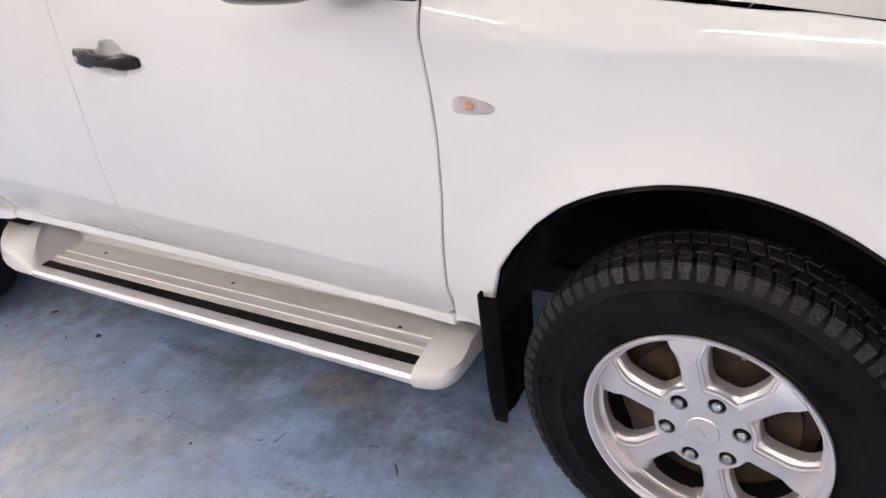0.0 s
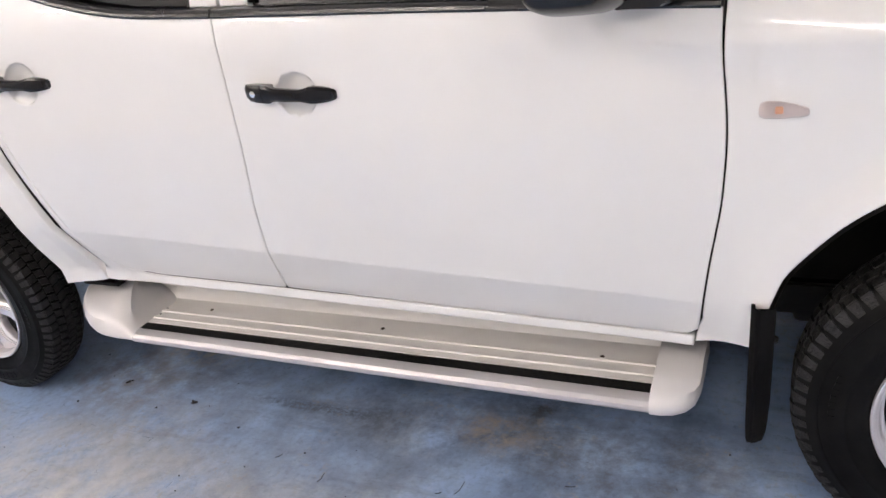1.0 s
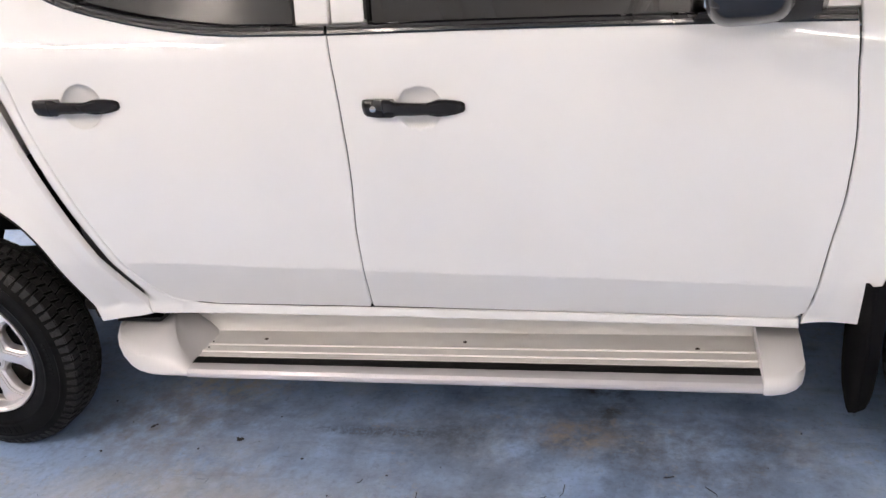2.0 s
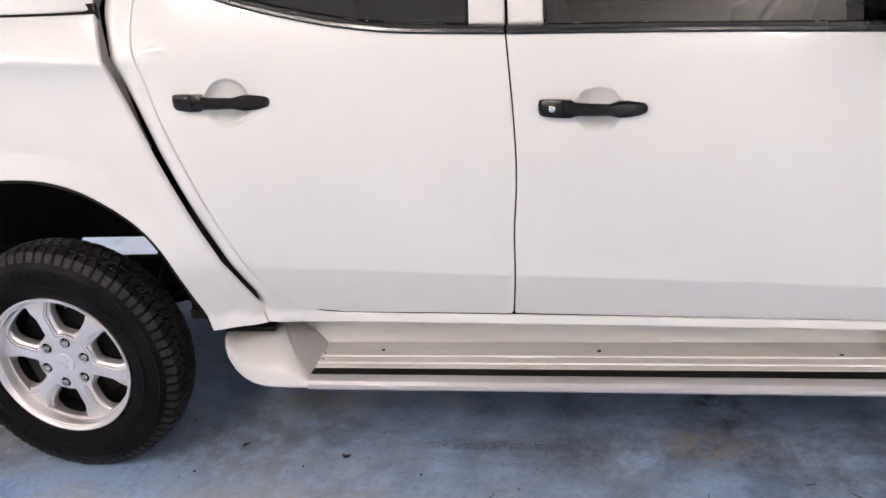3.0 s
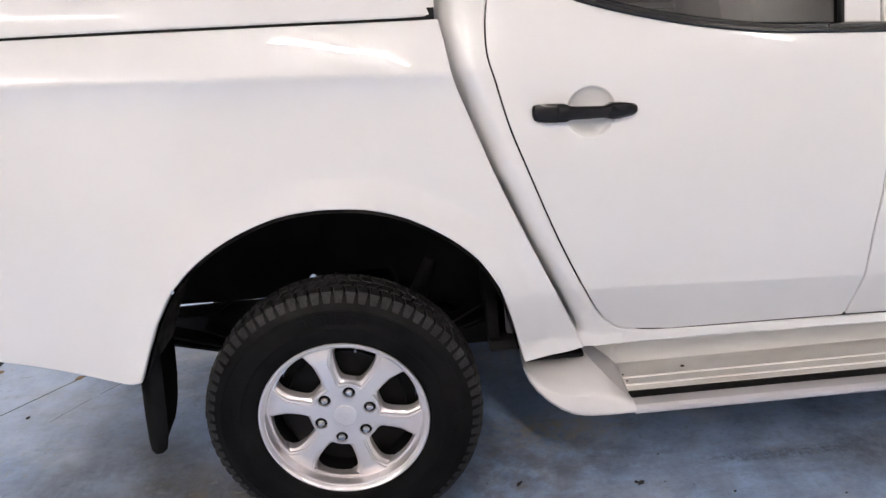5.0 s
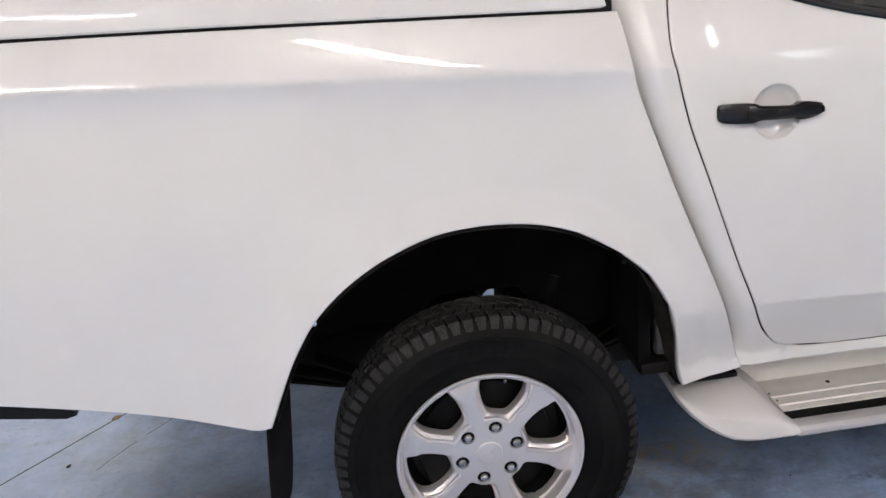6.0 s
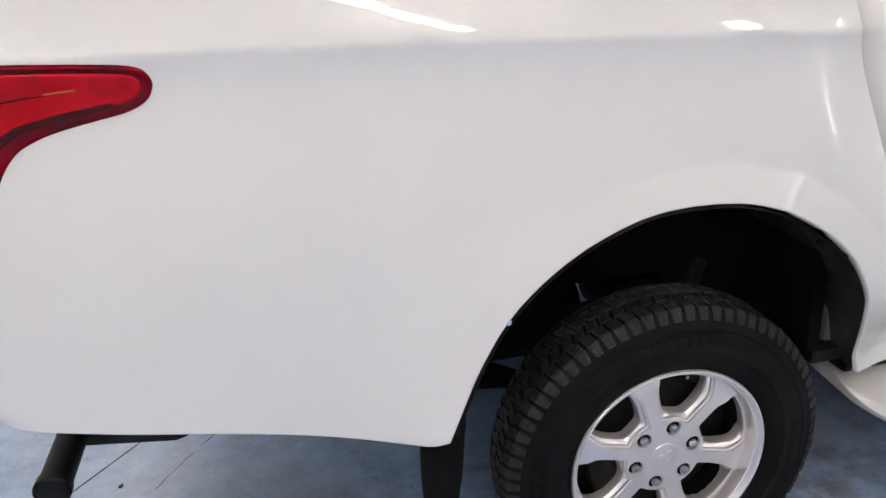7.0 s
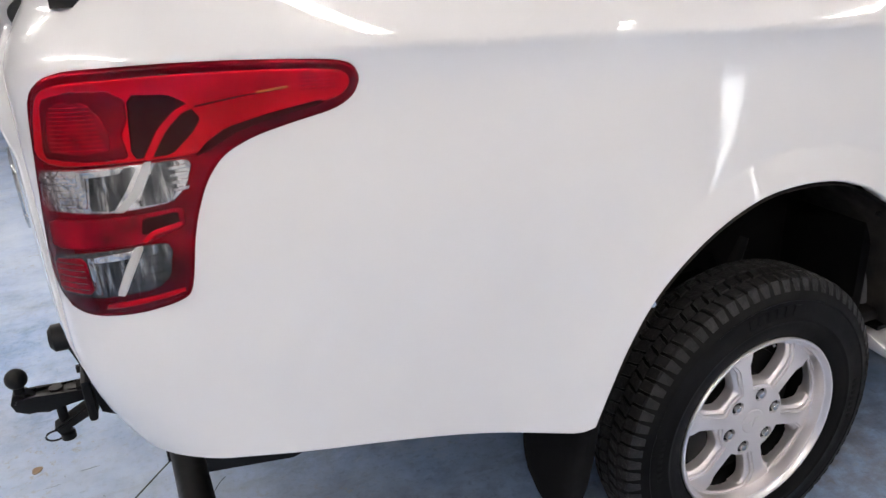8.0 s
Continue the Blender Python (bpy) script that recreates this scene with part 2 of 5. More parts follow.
def smoothstep(x, a, b):
    t = np.clip((np.asarray(x, float) - a) / (b - a), 0, 1)
    return t * t * (3 - 2 * t)


def softplus(x, w):
    return w * np.logaddexp(0, np.asarray(x, float) / w)


def to_line(x, z, line):
    best = np.full(np.shape(x), 9.0)
    for (ax, az), (bx, bz) in zip(line, line[1:]):
        dx, dz = bx - ax, bz - az
        t = np.clip(((x - ax) * dx + (z - az) * dz) / (dx * dx + dz * dz), 0, 1)
        best = np.minimum(best, np.hypot(x - ax - t * dx, z - az - t * dz))
    return best


def side(x, z):
    """How far in (y) the outer skin lies at x, z."""
    x, z = np.asarray(x, float), np.asarray(z, float)
    zc = np.interp(x, CREASE_X, CREASE_Z)
    bed, fender = 1 - smoothstep(x, 0.3, 0.55), smoothstep(x, 2.2, 2.8)
    low = np.minimum(z, zc)
    belly = np.maximum(low - 0.85, 0) ** 2 + (1 - bed) * np.minimum(low - 0.85, 0) ** 2
    y = 0.069 + 0.22 * belly - 0.020 * (1 - smoothstep(x, 0.45, 0.85)) - 0.012 * fender
    y = y - bed * (0.022 * (1 - smoothstep(x, -0.9, 0.2)) + 0.018 * (1 - smoothstep(x, -1.2, -0.7)))
    y = y - (0.004 + 0.020 * np.maximum(bed, 0.6 * fender)) * np.exp(-np.maximum(zc - z, 0) / 0.040)
    h = np.maximum(z - zc, 0)
    y = y + (0.18 + 0.15 * bed - 0.08 * fender) * softplus(z - zc, 0.006) + (1.0 + 0.2 * bed + 4.4 * fender) * h * h
    y = y + bed * (0.010 * (1 - np.exp(-np.maximum(zc - z, 0) / 0.12)) - 0.005)
    door = (1 - bed) * (1 - smoothstep(x, 2.45, 2.6))
    foot = 0.508 - 0.024 * (x - 0.68)
    y = y + 0.26 * door * softplus(FACET_Z - FACET_SLOPE * (x - 0.68) - np.maximum(z, foot), 0.0015) - 0.30 * door * np.maximum(foot - z, 0)
    y = y + 0.22 * bed * smoothstep(x, 0.2, 0.5) * softplus(0.68 - z, 0.03)
    front = x - np.interp(-z, [-1.3, -1.1, -0.9, -0.7], [0.218, 0.271, 0.345, 0.431])
    y = y + 0.9 * bed * smoothstep(z, 0.6, 0.85) * np.clip(front, 0, 0.14) ** 2
    for cx, cz in HANDLES:
        d = np.hypot(x - cx - 0.139, (z - cz + 0.012) * (1.0 if cx < 1 else 1.15)) / 0.057
        y = y + 0.020 * np.sqrt(np.maximum(1 - d * d, 0))
    for line in (ARCH_R, ARCH_F):
        d = to_line(x, z, line)
        y = y - (0.0150 if line is ARCH_F else 0.009 + 0.006 * smoothstep(x, -0.35, 0.0)) * softplus(1 - d / 0.074, 0.03)
        if line is ARCH_R:
            y = y - 0.020 * (1 - smoothstep(x, -0.38, 0.0)) * np.exp(-(d / 0.12) ** 2)
    return y


CORNER, RADIUS = -1.185, 0.155


def skin(u, z, lift=0.0):
    """The skin unrolled: u runs along the side and on round the rear corner."""
    u, z = np.asarray(u, float), np.asarray(z, float)
    a = np.clip((CORNER - u) / RADIUS, 0, 1.45)
    rest = np.maximum(CORNER - u - 1.45 * RADIUS, 0)
    r = RADIUS + lift
    x = np.maximum(u, CORNER) - r * np.sin(a) - rest * math.cos(1.45)
    y = side(np.maximum(u, CORNER), z) + RADIUS - r * np.cos(a) + rest * math.sin(1.45)
    rear = 1 - smoothstep(u, -1.38, -1.0)
    x = x + rear * (0.078 * np.clip((0.93 - z) / 0.22, 0, 1.2) ** 2 + 0.05 * np.clip((z - 1.28) / 0.12, 0, 1) ** 2)
    return np.stack([x, y, z], -1)


def inside(points, poly):
    x, z = points[:, 0], points[:, 1]
    hit = np.zeros(len(points), bool)
    for (ax, az), (bx, bz) in zip(poly, poly[1:] + poly[:1]):
        cross = ((az > z) != (bz > z)) & (x < (bx - ax) * (z - az) / (bz - az + 1e-12) + ax)
        hit ^= cross
    return hit


def offset(poly, d):
    """The outline drawn in by d."""
    area = sum(a[0] * b[1] - b[0] * a[1] for a, b in zip(poly, poly[1:] + poly[:1]))
    s, out, n = (1 if area > 0 else -1), [], len(poly)
    for k in range(n):
        p, a, b = Vector(poly[k]), Vector(poly[k - 1]), Vector(poly[(k + 1) % n])
        e1, e2 = (p - a).normalized(), (b - p).normalized()
        m = Vector((-(e1.y + e2.y), e1.x + e2.x))
        m = m.normalized() if m.length > 1e-6 else Vector((-e1.y, e1.x))
        c = max(0.5, m.dot(Vector((-e1.y, e1.x))))
        q = p + m * (s * d / c)
        out.append((q.x, q.y))
    return out


def panel_mesh(name, poly, surf, step=0.028, edge=0.004, depth=0.022, extra=()):
    """A sheet over an outline in (u, z), with rounded edges that turn in by depth, and true normals of the surface."""
    from mathutils.geometry import delaunay_2d_cdt
    inner = offset(poly, edge)
    lo, hi = np.min(poly, 0), np.max(poly, 0)
    us, zs = np.arange(lo[0], hi[0], step), np.arange(lo[1], hi[1], step)
    grid = [np.stack(np.meshgrid(us, zs), -1).reshape(-1, 2)]
    fine = np.arange(lo[0], hi[0], step * 0.8)
    for dz in (-0.02, -0.008, 0.0, 0.008, 0.02):
        grid.append(np.stack([fine, np.interp(fine, CREASE_X, CREASE_Z) + dz], -1))
    if surf is skin and lo[1] < 0.6 and hi[0] < 2.6 and lo[0] > 0.3:
        for dz in (-0.012, -0.004, 0.0, 0.004, 0.012):
            grid.append(np.stack([fine, FACET_Z - FACET_SLOPE * (fine - 0.68) + dz], -1))
    for rows in extra:
        grid.append(np.array(rows, float))
    grid = np.concatenate(grid)
    grid = grid[inside(grid, inner)]
    grid = grid[to_line(grid[:, 0], grid[:, 1], inner + inner[:1]) > step * 0.35]
    n = len(inner)
    verts = [Vector(p) for p in inner] + [Vector(p) for p in grid]
    vs, _, faces, *_ = delaunay_2d_cdt(verts, [], [list(range(n))], 1, 1e-6)
    uz = np.array([(v.x, v.y) for v in vs])
    # the rims
    ring1, ring2 = np.array(poly), np.array(poly)
    allz = np.concatenate([uz, ring1, ring2])
    e = 0.002
    place = surf(allz[:, 0], allz[:, 1])
    du = surf(allz[:, 0] + e, allz[:, 1]) - surf(allz[:, 0] - e, allz[:, 1])
    dz = surf(allz[:, 0], allz[:, 1] + e) - surf(allz[:, 0], allz[:, 1] - e)
    nor = np.cross(du, dz)
    nor /= np.linalg.norm(nor, axis=1)[:, None]
    m = len(uz)
    place[m:m + n] -= nor[m:m + n] * edge * 0.8
    place[m + n:] -= nor[m + n:] * depth
    out = np.array(poly) - np.array(inner)
    out /= np.linalg.norm(out, axis=1)[:, None] + 1e-9
    du /= np.linalg.norm(du, axis=1)[:, None]
    dz /= np.linalg.norm(dz, axis=1)[:, None]
    way = out[:, :1] * du[m:m + n] + out[:, 1:] * dz[m:m + n]
    nor[m:m + n] = nor[m:m + n] * 0.6 + way
    nor[m + n:] = way
    nor /= np.linalg.norm(nor, axis=1)[:, None]
    order = []
    for p in inner:
        d = np.hypot(uz[:, 0] - p[0], uz[:, 1] - p[1])
        order.append(int(d.argmin()))
    tris = [tuple(f) for f in faces]
    area = sum(a[0] * b[1] - b[0] * a[1] for a, b in zip(poly, poly[1:] + poly[:1]))
    for k in range(n):
        j = (k + 1) % n
        q1 = (order[k], order[j], m + j, m + k)
        q2 = (m + k, m + j, m + n + j, m + n + k)
        tris += [q1[::-1] if area > 0 else q1, q2[::-1] if area > 0 else q2]
    return place, nor, tris


def flipped(place, nor, tris):
    p, q = place.copy(), nor.copy()
    p[:, 1], q[:, 1] = 2 * MID - p[:, 1], -q[:, 1]
    return p, q, [t[::-1] for t in tris]


def skin_part(name, data, mat, parent, label=""):
    place, nor, tris = data
    me = bpy.data.meshes.new(name)
    fixed = []
    for t in tris:
        a, b, c = (Vector(place[k]) for k in t[:3])
        w = (b - a).cross(c - a)
        s = Vector(nor[t[0]]) + Vector(nor[t[1]]) + Vector(nor[t[2]])
        fixed.append(t if w.dot(s) >= 0 else t[::-1])
    me.from_pydata([tuple(p) for p in place], [], fixed)
    me.shade_smooth()
    me.normals_split_custom_set_from_vertices([tuple(v) for v in nor])
    return part(name, me, mat, parent, label)


def panel(name, poly, mat, parent, label="", surf=skin, other=True, **kw):
    data = panel_mesh(name, poly, surf, **kw)
    ob = skin_part(name, data, mat, parent, label)
    if other:
        skin_part(name, flipped(*data), mat, parent, label)
    return ob


def mirrored(ob):
    """The same part on the truck's other side."""
    me = ob.data.copy()
    bm = bmesh.new()
    bm.from_mesh(me)
    for v in bm.verts:
        w = ob.matrix_basis @ v.co
        v.co = (w.x, 2 * MID - w.y, w.z)
    bmesh.ops.reverse_faces(bm, faces=bm.faces)
    bm.to_mesh(me)
    bm.free()
    twin = new(ob.name.split(".")[0], me)
    twin.parent = ob.parent
    if "label" in ob:
        tagged(twin, ob["label"])
    return twin


# ---- the room ----
def room():
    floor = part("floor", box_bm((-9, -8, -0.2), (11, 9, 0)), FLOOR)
    tagged(floor, "blue painted concrete floor with worn brown stains, fine cracks and painted-in shade and light", "floor", kind="structure")
    walls = {"wall_north": [((-9, 8.8, 0), (11, 9, 3.05))], "wall_east": [((10.8, -4.1, 0), (11, 8.8, 3.05))], "wall_west": [((-9, -4.1, 0), (-8.8, 8.8, 3.05))]}
    x0, x1, top = 4.10, 4.48, 2.7
    walls["wall_south"] = [((-9, -4.3, 0), (x0, -4.1, 3.05)), ((x1, -4.3, 0), (11, -4.1, 3.05)), ((x0, -4.3, top), (x1, -4.1, 3.05))]
    for name, boxes in walls.items():
        bm = bmesh.new()
        for lo, hi in boxes:
            box(bm, lo, hi)
        tagged(part(name, bm, WALL, smooth=False), "grey painted workshop wall", "wall", kind="structure")
    tagged(part("ceiling", box_bm((-9, -4.3, 3.05), (11, 9, 3.2)), CEILING), "white workshop ceiling", "ceiling", kind="structure")
    tagged(part("backdrop", box_bm((x0 - 1.5, -6.2, 0), (x1 + 2.5, -6.1, 3.4)), DAYLIGHT), "bright daylight outside the doorway", "daylight", kind="structure")


FLOOR = material("blue_floor_paint", (0.3, 0.4, 0.55), 0.45)
big = noise_tex(FLOOR, 1.1, 6.0, 0.6)
mid = noise_tex(FLOOR, 3.2, 9.0, 0.68)
fine = noise_tex(FLOOR, 42.0, 8.0, 0.75)
c = ramp(FLOOR, mid, [(0.28, (0.115, 0.175, 0.29)), (0.46, (0.275, 0.395, 0.62)), (0.60, (0.355, 0.485, 0.72)), (0.78, (0.55, 0.63, 0.76))])
c = mix(FLOOR, ramp(FLOOR, big, [(0.5, (0, 0, 0)), (0.72, (0.6, 0.6, 0.6))]), c, (0.27, 0.275, 0.285))
c = mix(FLOOR, 0.55, c, ramp(FLOOR, fine, [(0.30, (0.25, 0.25, 0.25)), (0.47, (0.95, 0.95, 0.95)), (0.75, (1, 1, 1))]), "MULTIPLY")


pale = noise_tex(FLOOR, 2.1, 7.0, 0.7, (1.0, 1.4, 1.0))
c = mix(FLOOR, ramp(FLOOR, pale, [(0.54, (0, 0, 0)), (0.72, (0.6, 0.6, 0.6))]), c, (0.58, 0.62, 0.68))
rubs = noise_tex(FLOOR, 5.0, 8.0, 0.7, (0.35, 2.2, 1.0))
c = mix(FLOOR, ramp(FLOOR, rubs, [(0.56, (0, 0, 0)), (0.74, (0.55, 0.55, 0.55))]), c, (0.09, 0.105, 0.14))


def stain_or_shading(color, at, size, strength, tone, breakup=9.0):
    """A patch of its own shape, broken up by noise: wear, or painted-in shade or light."""
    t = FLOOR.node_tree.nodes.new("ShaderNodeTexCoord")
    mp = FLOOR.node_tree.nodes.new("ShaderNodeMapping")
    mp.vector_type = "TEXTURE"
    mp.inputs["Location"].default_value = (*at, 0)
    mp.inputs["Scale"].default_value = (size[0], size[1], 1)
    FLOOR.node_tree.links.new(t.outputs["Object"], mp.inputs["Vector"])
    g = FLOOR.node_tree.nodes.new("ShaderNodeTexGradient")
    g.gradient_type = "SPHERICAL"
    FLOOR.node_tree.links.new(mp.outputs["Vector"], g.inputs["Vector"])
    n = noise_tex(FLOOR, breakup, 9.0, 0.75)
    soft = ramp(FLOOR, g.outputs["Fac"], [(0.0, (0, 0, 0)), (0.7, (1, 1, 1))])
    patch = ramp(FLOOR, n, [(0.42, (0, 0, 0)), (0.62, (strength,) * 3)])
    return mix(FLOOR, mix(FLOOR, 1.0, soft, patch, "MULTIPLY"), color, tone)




c = stain_or_shading(c, (1.55, -0.35), (1.1, 0.45), 0.45, (0.36, 0.38, 0.42), 5.0)
c = stain_or_shading(c, (0.75, -0.15), (0.5, 0.5), 0.7, (0.38, 0.37, 0.37), 6.0)
c = stain_or_shading(c, (1.3, 0.22), (0.42, 0.035), 1.0, (0.05, 0.06, 0.08), 60.0)
c = stain_or_shading(c, (2.15, -0.12), (0.3, 0.03), 0.9, (0.06, 0.07, 0.09), 60.0)
# Shade under the step and truck, painted as dark blue-grey patches.
c = stain_or_shading(c, (0.55, 0.3), (0.5, 0.22), 0.8, (0.10, 0.115, 0.15), 7.0)
c = stain_or_shading(c, (1.8, 0.24), (1.2, 0.30), 0.85, (0.075, 0.09, 0.125), 3.5)
c = stain_or_shading(c, (-1.0, 1.0), (0.6, 0.4), 0.7, (0.14, 0.16, 0.2), 5.0)
# Grime beside the truck, with its shadow painted in too.
c = stain_or_shading(c, (1.3, -0.05), (2.0, 0.45), 0.55, (0.12, 0.13, 0.155), 3.4)
c = stain_or_shading(c, (2.25, 0.18), (0.5, 0.3), 0.7, (0.10, 0.095, 0.095), 8.0)
c = stain_or_shading(c, (2.0, -0.5), (0.9, 0.5), 0.6, (0.44, 0.55, 0.72), 4.0)
# Dark under the rear overhang: tyre dirt, with the truck's shade painted in.
c = stain_or_shading(c, (-0.6, 0.3), (0.9, 0.5), 0.95, (0.09, 0.095, 0.105), 3.0)
c = stain_or_shading(c, (-0.75, 0.22), (0.75, 0.5), 0.95, (0.085, 0.09, 0.10), 1.6)
c = stain_or_shading(c, (-0.55, 0.22), (0.45, 0.3), 0.7, (0.20, 0.17, 0.145), 8.0)
c = stain_or_shading(c, (0.62, 0.45), (0.34, 0.15), 1.0, (0.42, 0.38, 0.33), 22.0)
c = stain_or_shading(c, (1.87, 0.25), (0.17, 0.12), 1.0, (0.34, 0.29, 0.24), 13.0)
c = stain_or_shading(c, (1.95, 0.45), (0.14, 0.25), 1.0, (0.05, 0.045, 0.045), 9.0)
c = stain_or_shading(c, (0.45, 0.2), (0.42, 0.3), 0.8, (0.17, 0.16, 0.155), 9.0)
c = stain_or_shading(c, (0.8, -0.5), (1.0, 0.55), 0.9, (0.62, 0.61, 0.60), 3.5)
c = stain_or_shading(c, (2.4, -0.75), (0.9, 0.5), 0.8, (0.55, 0.57, 0.62), 4.5)
# Brightness of the lamp-lit floor behind the truck, painted as paler patches.
c = stain_or_shading(c, (-3.2, 3.6), (3.6, 4.2), 1.0, (0.58, 0.66, 0.80), 0.7)
c = stain_or_shading(c, (-3.0, 2.2), (3.2, 3.0), 0.8, (0.62, 0.70, 0.82), 2.0)
chips = mix(FLOOR, 1.0, ramp(FLOOR, noise_tex(FLOOR, 30.0, 6.0, 0.7), [(0.57, (0, 0, 0)), (0.61, (0.55, 0.55, 0.55))]), ramp(FLOOR, noise_tex(FLOOR, 2.6, 3.0), [(0.48, (0, 0, 0)), (0.62, (1, 1, 1))]), "MULTIPLY")
c = mix(FLOOR, chips, c, (0.33, 0.31, 0.29))
for stretch, low in (((1.2, 14.0, 1.0), 0.665), ((11.0, 2.0, 1.0), 0.675)):
    scratch = mix(FLOOR, 1.0, ramp(FLOOR, noise_tex(FLOOR, 6.0, 5.0, 0.6, stretch), [(low, (0, 0, 0)), (low + 0.03, (0.65, 0.65, 0.65))]), ramp(FLOOR, noise_tex(FLOOR, 1.7, 3.0), [(0.45, (0, 0, 0)), (0.6, (1, 1, 1))]), "MULTIPLY")
    c = mix(FLOOR, scratch, c, (0.07, 0.075, 0.09))
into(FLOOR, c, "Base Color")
grain(FLOOR, 6.0, 0.3, 0.62, detail=7.0)
bump(FLOOR, fine, 0.2, 0.002)
WALL = material("wall_paint", (0.62, 0.61, 0.60), 0.8)
grain(WALL, 2.0, 0.7, 0.9)
CEILING = material("ceiling_paint", (0.55, 0.53, 0.52), 0.9)
grain(CEILING, 2.0, 0.8, 0.95)
TUBE = material("lit_tube", (1, 1, 1), 0.5, Emission_Color=(1.0, 0.93, 0.90, 1), Emission_Strength=140.0)
HOUSING = material("lamp_housing", (0.75, 0.75, 0.75), 0.4)
DAYLIGHT = material("daylight", (1, 1, 1), 0.9, Emission_Color=(0.95, 0.97, 1.0, 1), Emission_Strength=10.0)
room()

# the lamps hang in slanting rows, as the truck stands askew in the building
# Only the first follows its reflection; the rest are unseen, added for light.
TUBES = [(0.20, -1.90), (2.75, -3.2), (4.45, -2.6), (-1.93, -3.35), (-3.0, -1.8), (-4.1, -0.3), (-2.2, 4.6), (-0.5, 1.3), (2.1, 1.2), (-3.6, 2.2), (-1.9, 3.2), (7.4, 4.4)]
SLANT = -55


def tube_lamp(x, y):
    lamp = thing("tube_lamp", "ceiling fluorescent lamp with two lit white tubes", "lamp", "ceiling tube lamps", at=(x, y, 2.97))
    lamp.matrix_basis = pose(x, y, 2.97, 0, 0, SLANT)
    part("housing", box_bm((-0.83, -0.11, 0.02), (0.83, 0.11, 0.07), 0.01), HOUSING, lamp)
    for s in (-0.028, 0.028):
        part("tube", capped(bmesh.new(), [(0.013, -0.80), (0.013, 0.80)], 8, (0, s, 0), "x"), TUBE, lamp, "lit white tube")
    return lamp


first = tube_lamp(*TUBES[0])
for x, y in TUBES[1:]:
    copy_thing(first, pose(x, y, 2.97, 0, 0, SLANT))

# ---- the pick-up truck ----
truck = thing("pickup_truck", "white double-cab pick-up truck parked on a blue workshop floor", "pickup truck")
GAP = 0.0019

b_gap = [(1.377, 1.20), (1.381, 1.157), (1.386, 1.051), (1.388, 0.945), (1.384, 0.855), (1.374, 0.751), (1.369, 0.630), (1.356, 0.504)]
a_gap = [(2.512, 1.24), (2.508, 1.178), (2.505, 1.079), (2.508, 1.027), (2.511, 0.973), (2.511, 0.918), (2.507, 0.860), (2.501, 0.799), (2.490, 0.736), (2.478, 0.670), (2.463, 0.572), (2.456, 0.525)]
rear_gap = [(0.456, 1.40), (0.445, 1.356), (0.440, 1.300), (0.442, 1.260), (0.449, 1.230), (0.4565, 1.200), (0.481, 1.100), (0.5155, 1.000), (0.5515, 0.900), (0.5895, 0.800), (0.6325, 0.700), (0.679, 0.600), (0.7165, 0.549), (0.760, 0.518), (0.875, 0.502)]
bed_gap = [(0.338, 1.352), (0.3475, 1.300), (0.360, 1.220), (0.3825, 1.150), (0.4005, 1.100), (0.4355, 1.000), (0.475, 0.900), (0.517, 0.800), (0.5605, 0.700), (0.6005, 0.600), (0.642, 0.500), (0.652, 0.476)]
belt_rear = [(0.56, 1.412), (0.62, 1.377), (0.70, 1.345), (0.831, 1.306), (0.971, 1.274), (1.110, 1.252), (1.25, 1.240), (1.371, 1.231)]
belt_front = [(1.381, 1.231), (1.8, 1.206), (2.202, 1.179), (2.40, 1.166), (2.512, 1.158)]
sill_line = [(0.875, 0.503), (1.343, 0.493), (1.914, 0.479), (2.256, 0.470), (2.40, 0.467)]


def shifted(points, dx, dz=0.0):
    return [(x + dx, z + dz) for x, z in points]


# front door
outline = curve([(1.3785, 1.231)] + shifted(b_gap[1:], GAP)) + curve([(1.356 + GAP, 0.504), (1.36, 0.495)]) + curve([(1.36, 0.495)] + sill_line[2:] + [(2.425, 0.470), (2.448, 0.488), (2.452, 0.525)]) + curve(shifted(a_gap[::-1], -GAP)[:10] + [(2.503, 1.16)]) + curve([(2.503, 1.16), (2.40, 1.167), (2.202, 1.180), (1.8, 1.207), (1.3785, 1.231)])


def cup_rows(cx, cz):
    return [[(cx + 0.139 + r * math.cos(k * math.pi / 18), cz - 0.012 + r * math.sin(k * math.pi / 18)) for k in range(36)] for r in (0.012, 0.026, 0.038, 0.047, 0.0525, 0.0565, 0.0572, 0.062)]


FRONT_DOOR = panel("front_door", outline, PAINT, truck, "white front door skin", depth=0.007, edge=0.0022, extra=cup_rows(*HANDLES[1]))
# rear door
outline = curve(shifted(rear_gap, GAP)) + curve([(0.879, 0.502), (1.343, 0.494)]) + curve([(1.348, 0.494), (1.352, 0.504)]) + curve(shifted(b_gap[::-1], -GAP)[:-1] + [(1.3747, 1.231)]) + curve([(1.3747, 1.231)] + belt_rear[::-1][1:] + [(0.50, 1.47)]) + curve([(0.50, 1.47), (0.458, 1.40)])
REAR_DOOR = panel("rear_door", outline, PAINT, truck, "white rear door skin", depth=0.007, edge=0.0022, extra=cup_rows(*HANDLES[0]))


def pillar_skin(u, z):
    """The cab's rear corner, whose back edge rolls in."""
    p = skin(u, z)
    edge = np.interp(-z, [-q[1] for q in bed_gap], [q[0] for q in bed_gap]) - 0.03
    e = np.clip(1 - (u - edge) / 0.085, 0, 1)
    p[..., 1] += 0.105 * e ** 1.7 * smoothstep(z, 0.46, 0.58)
    return p


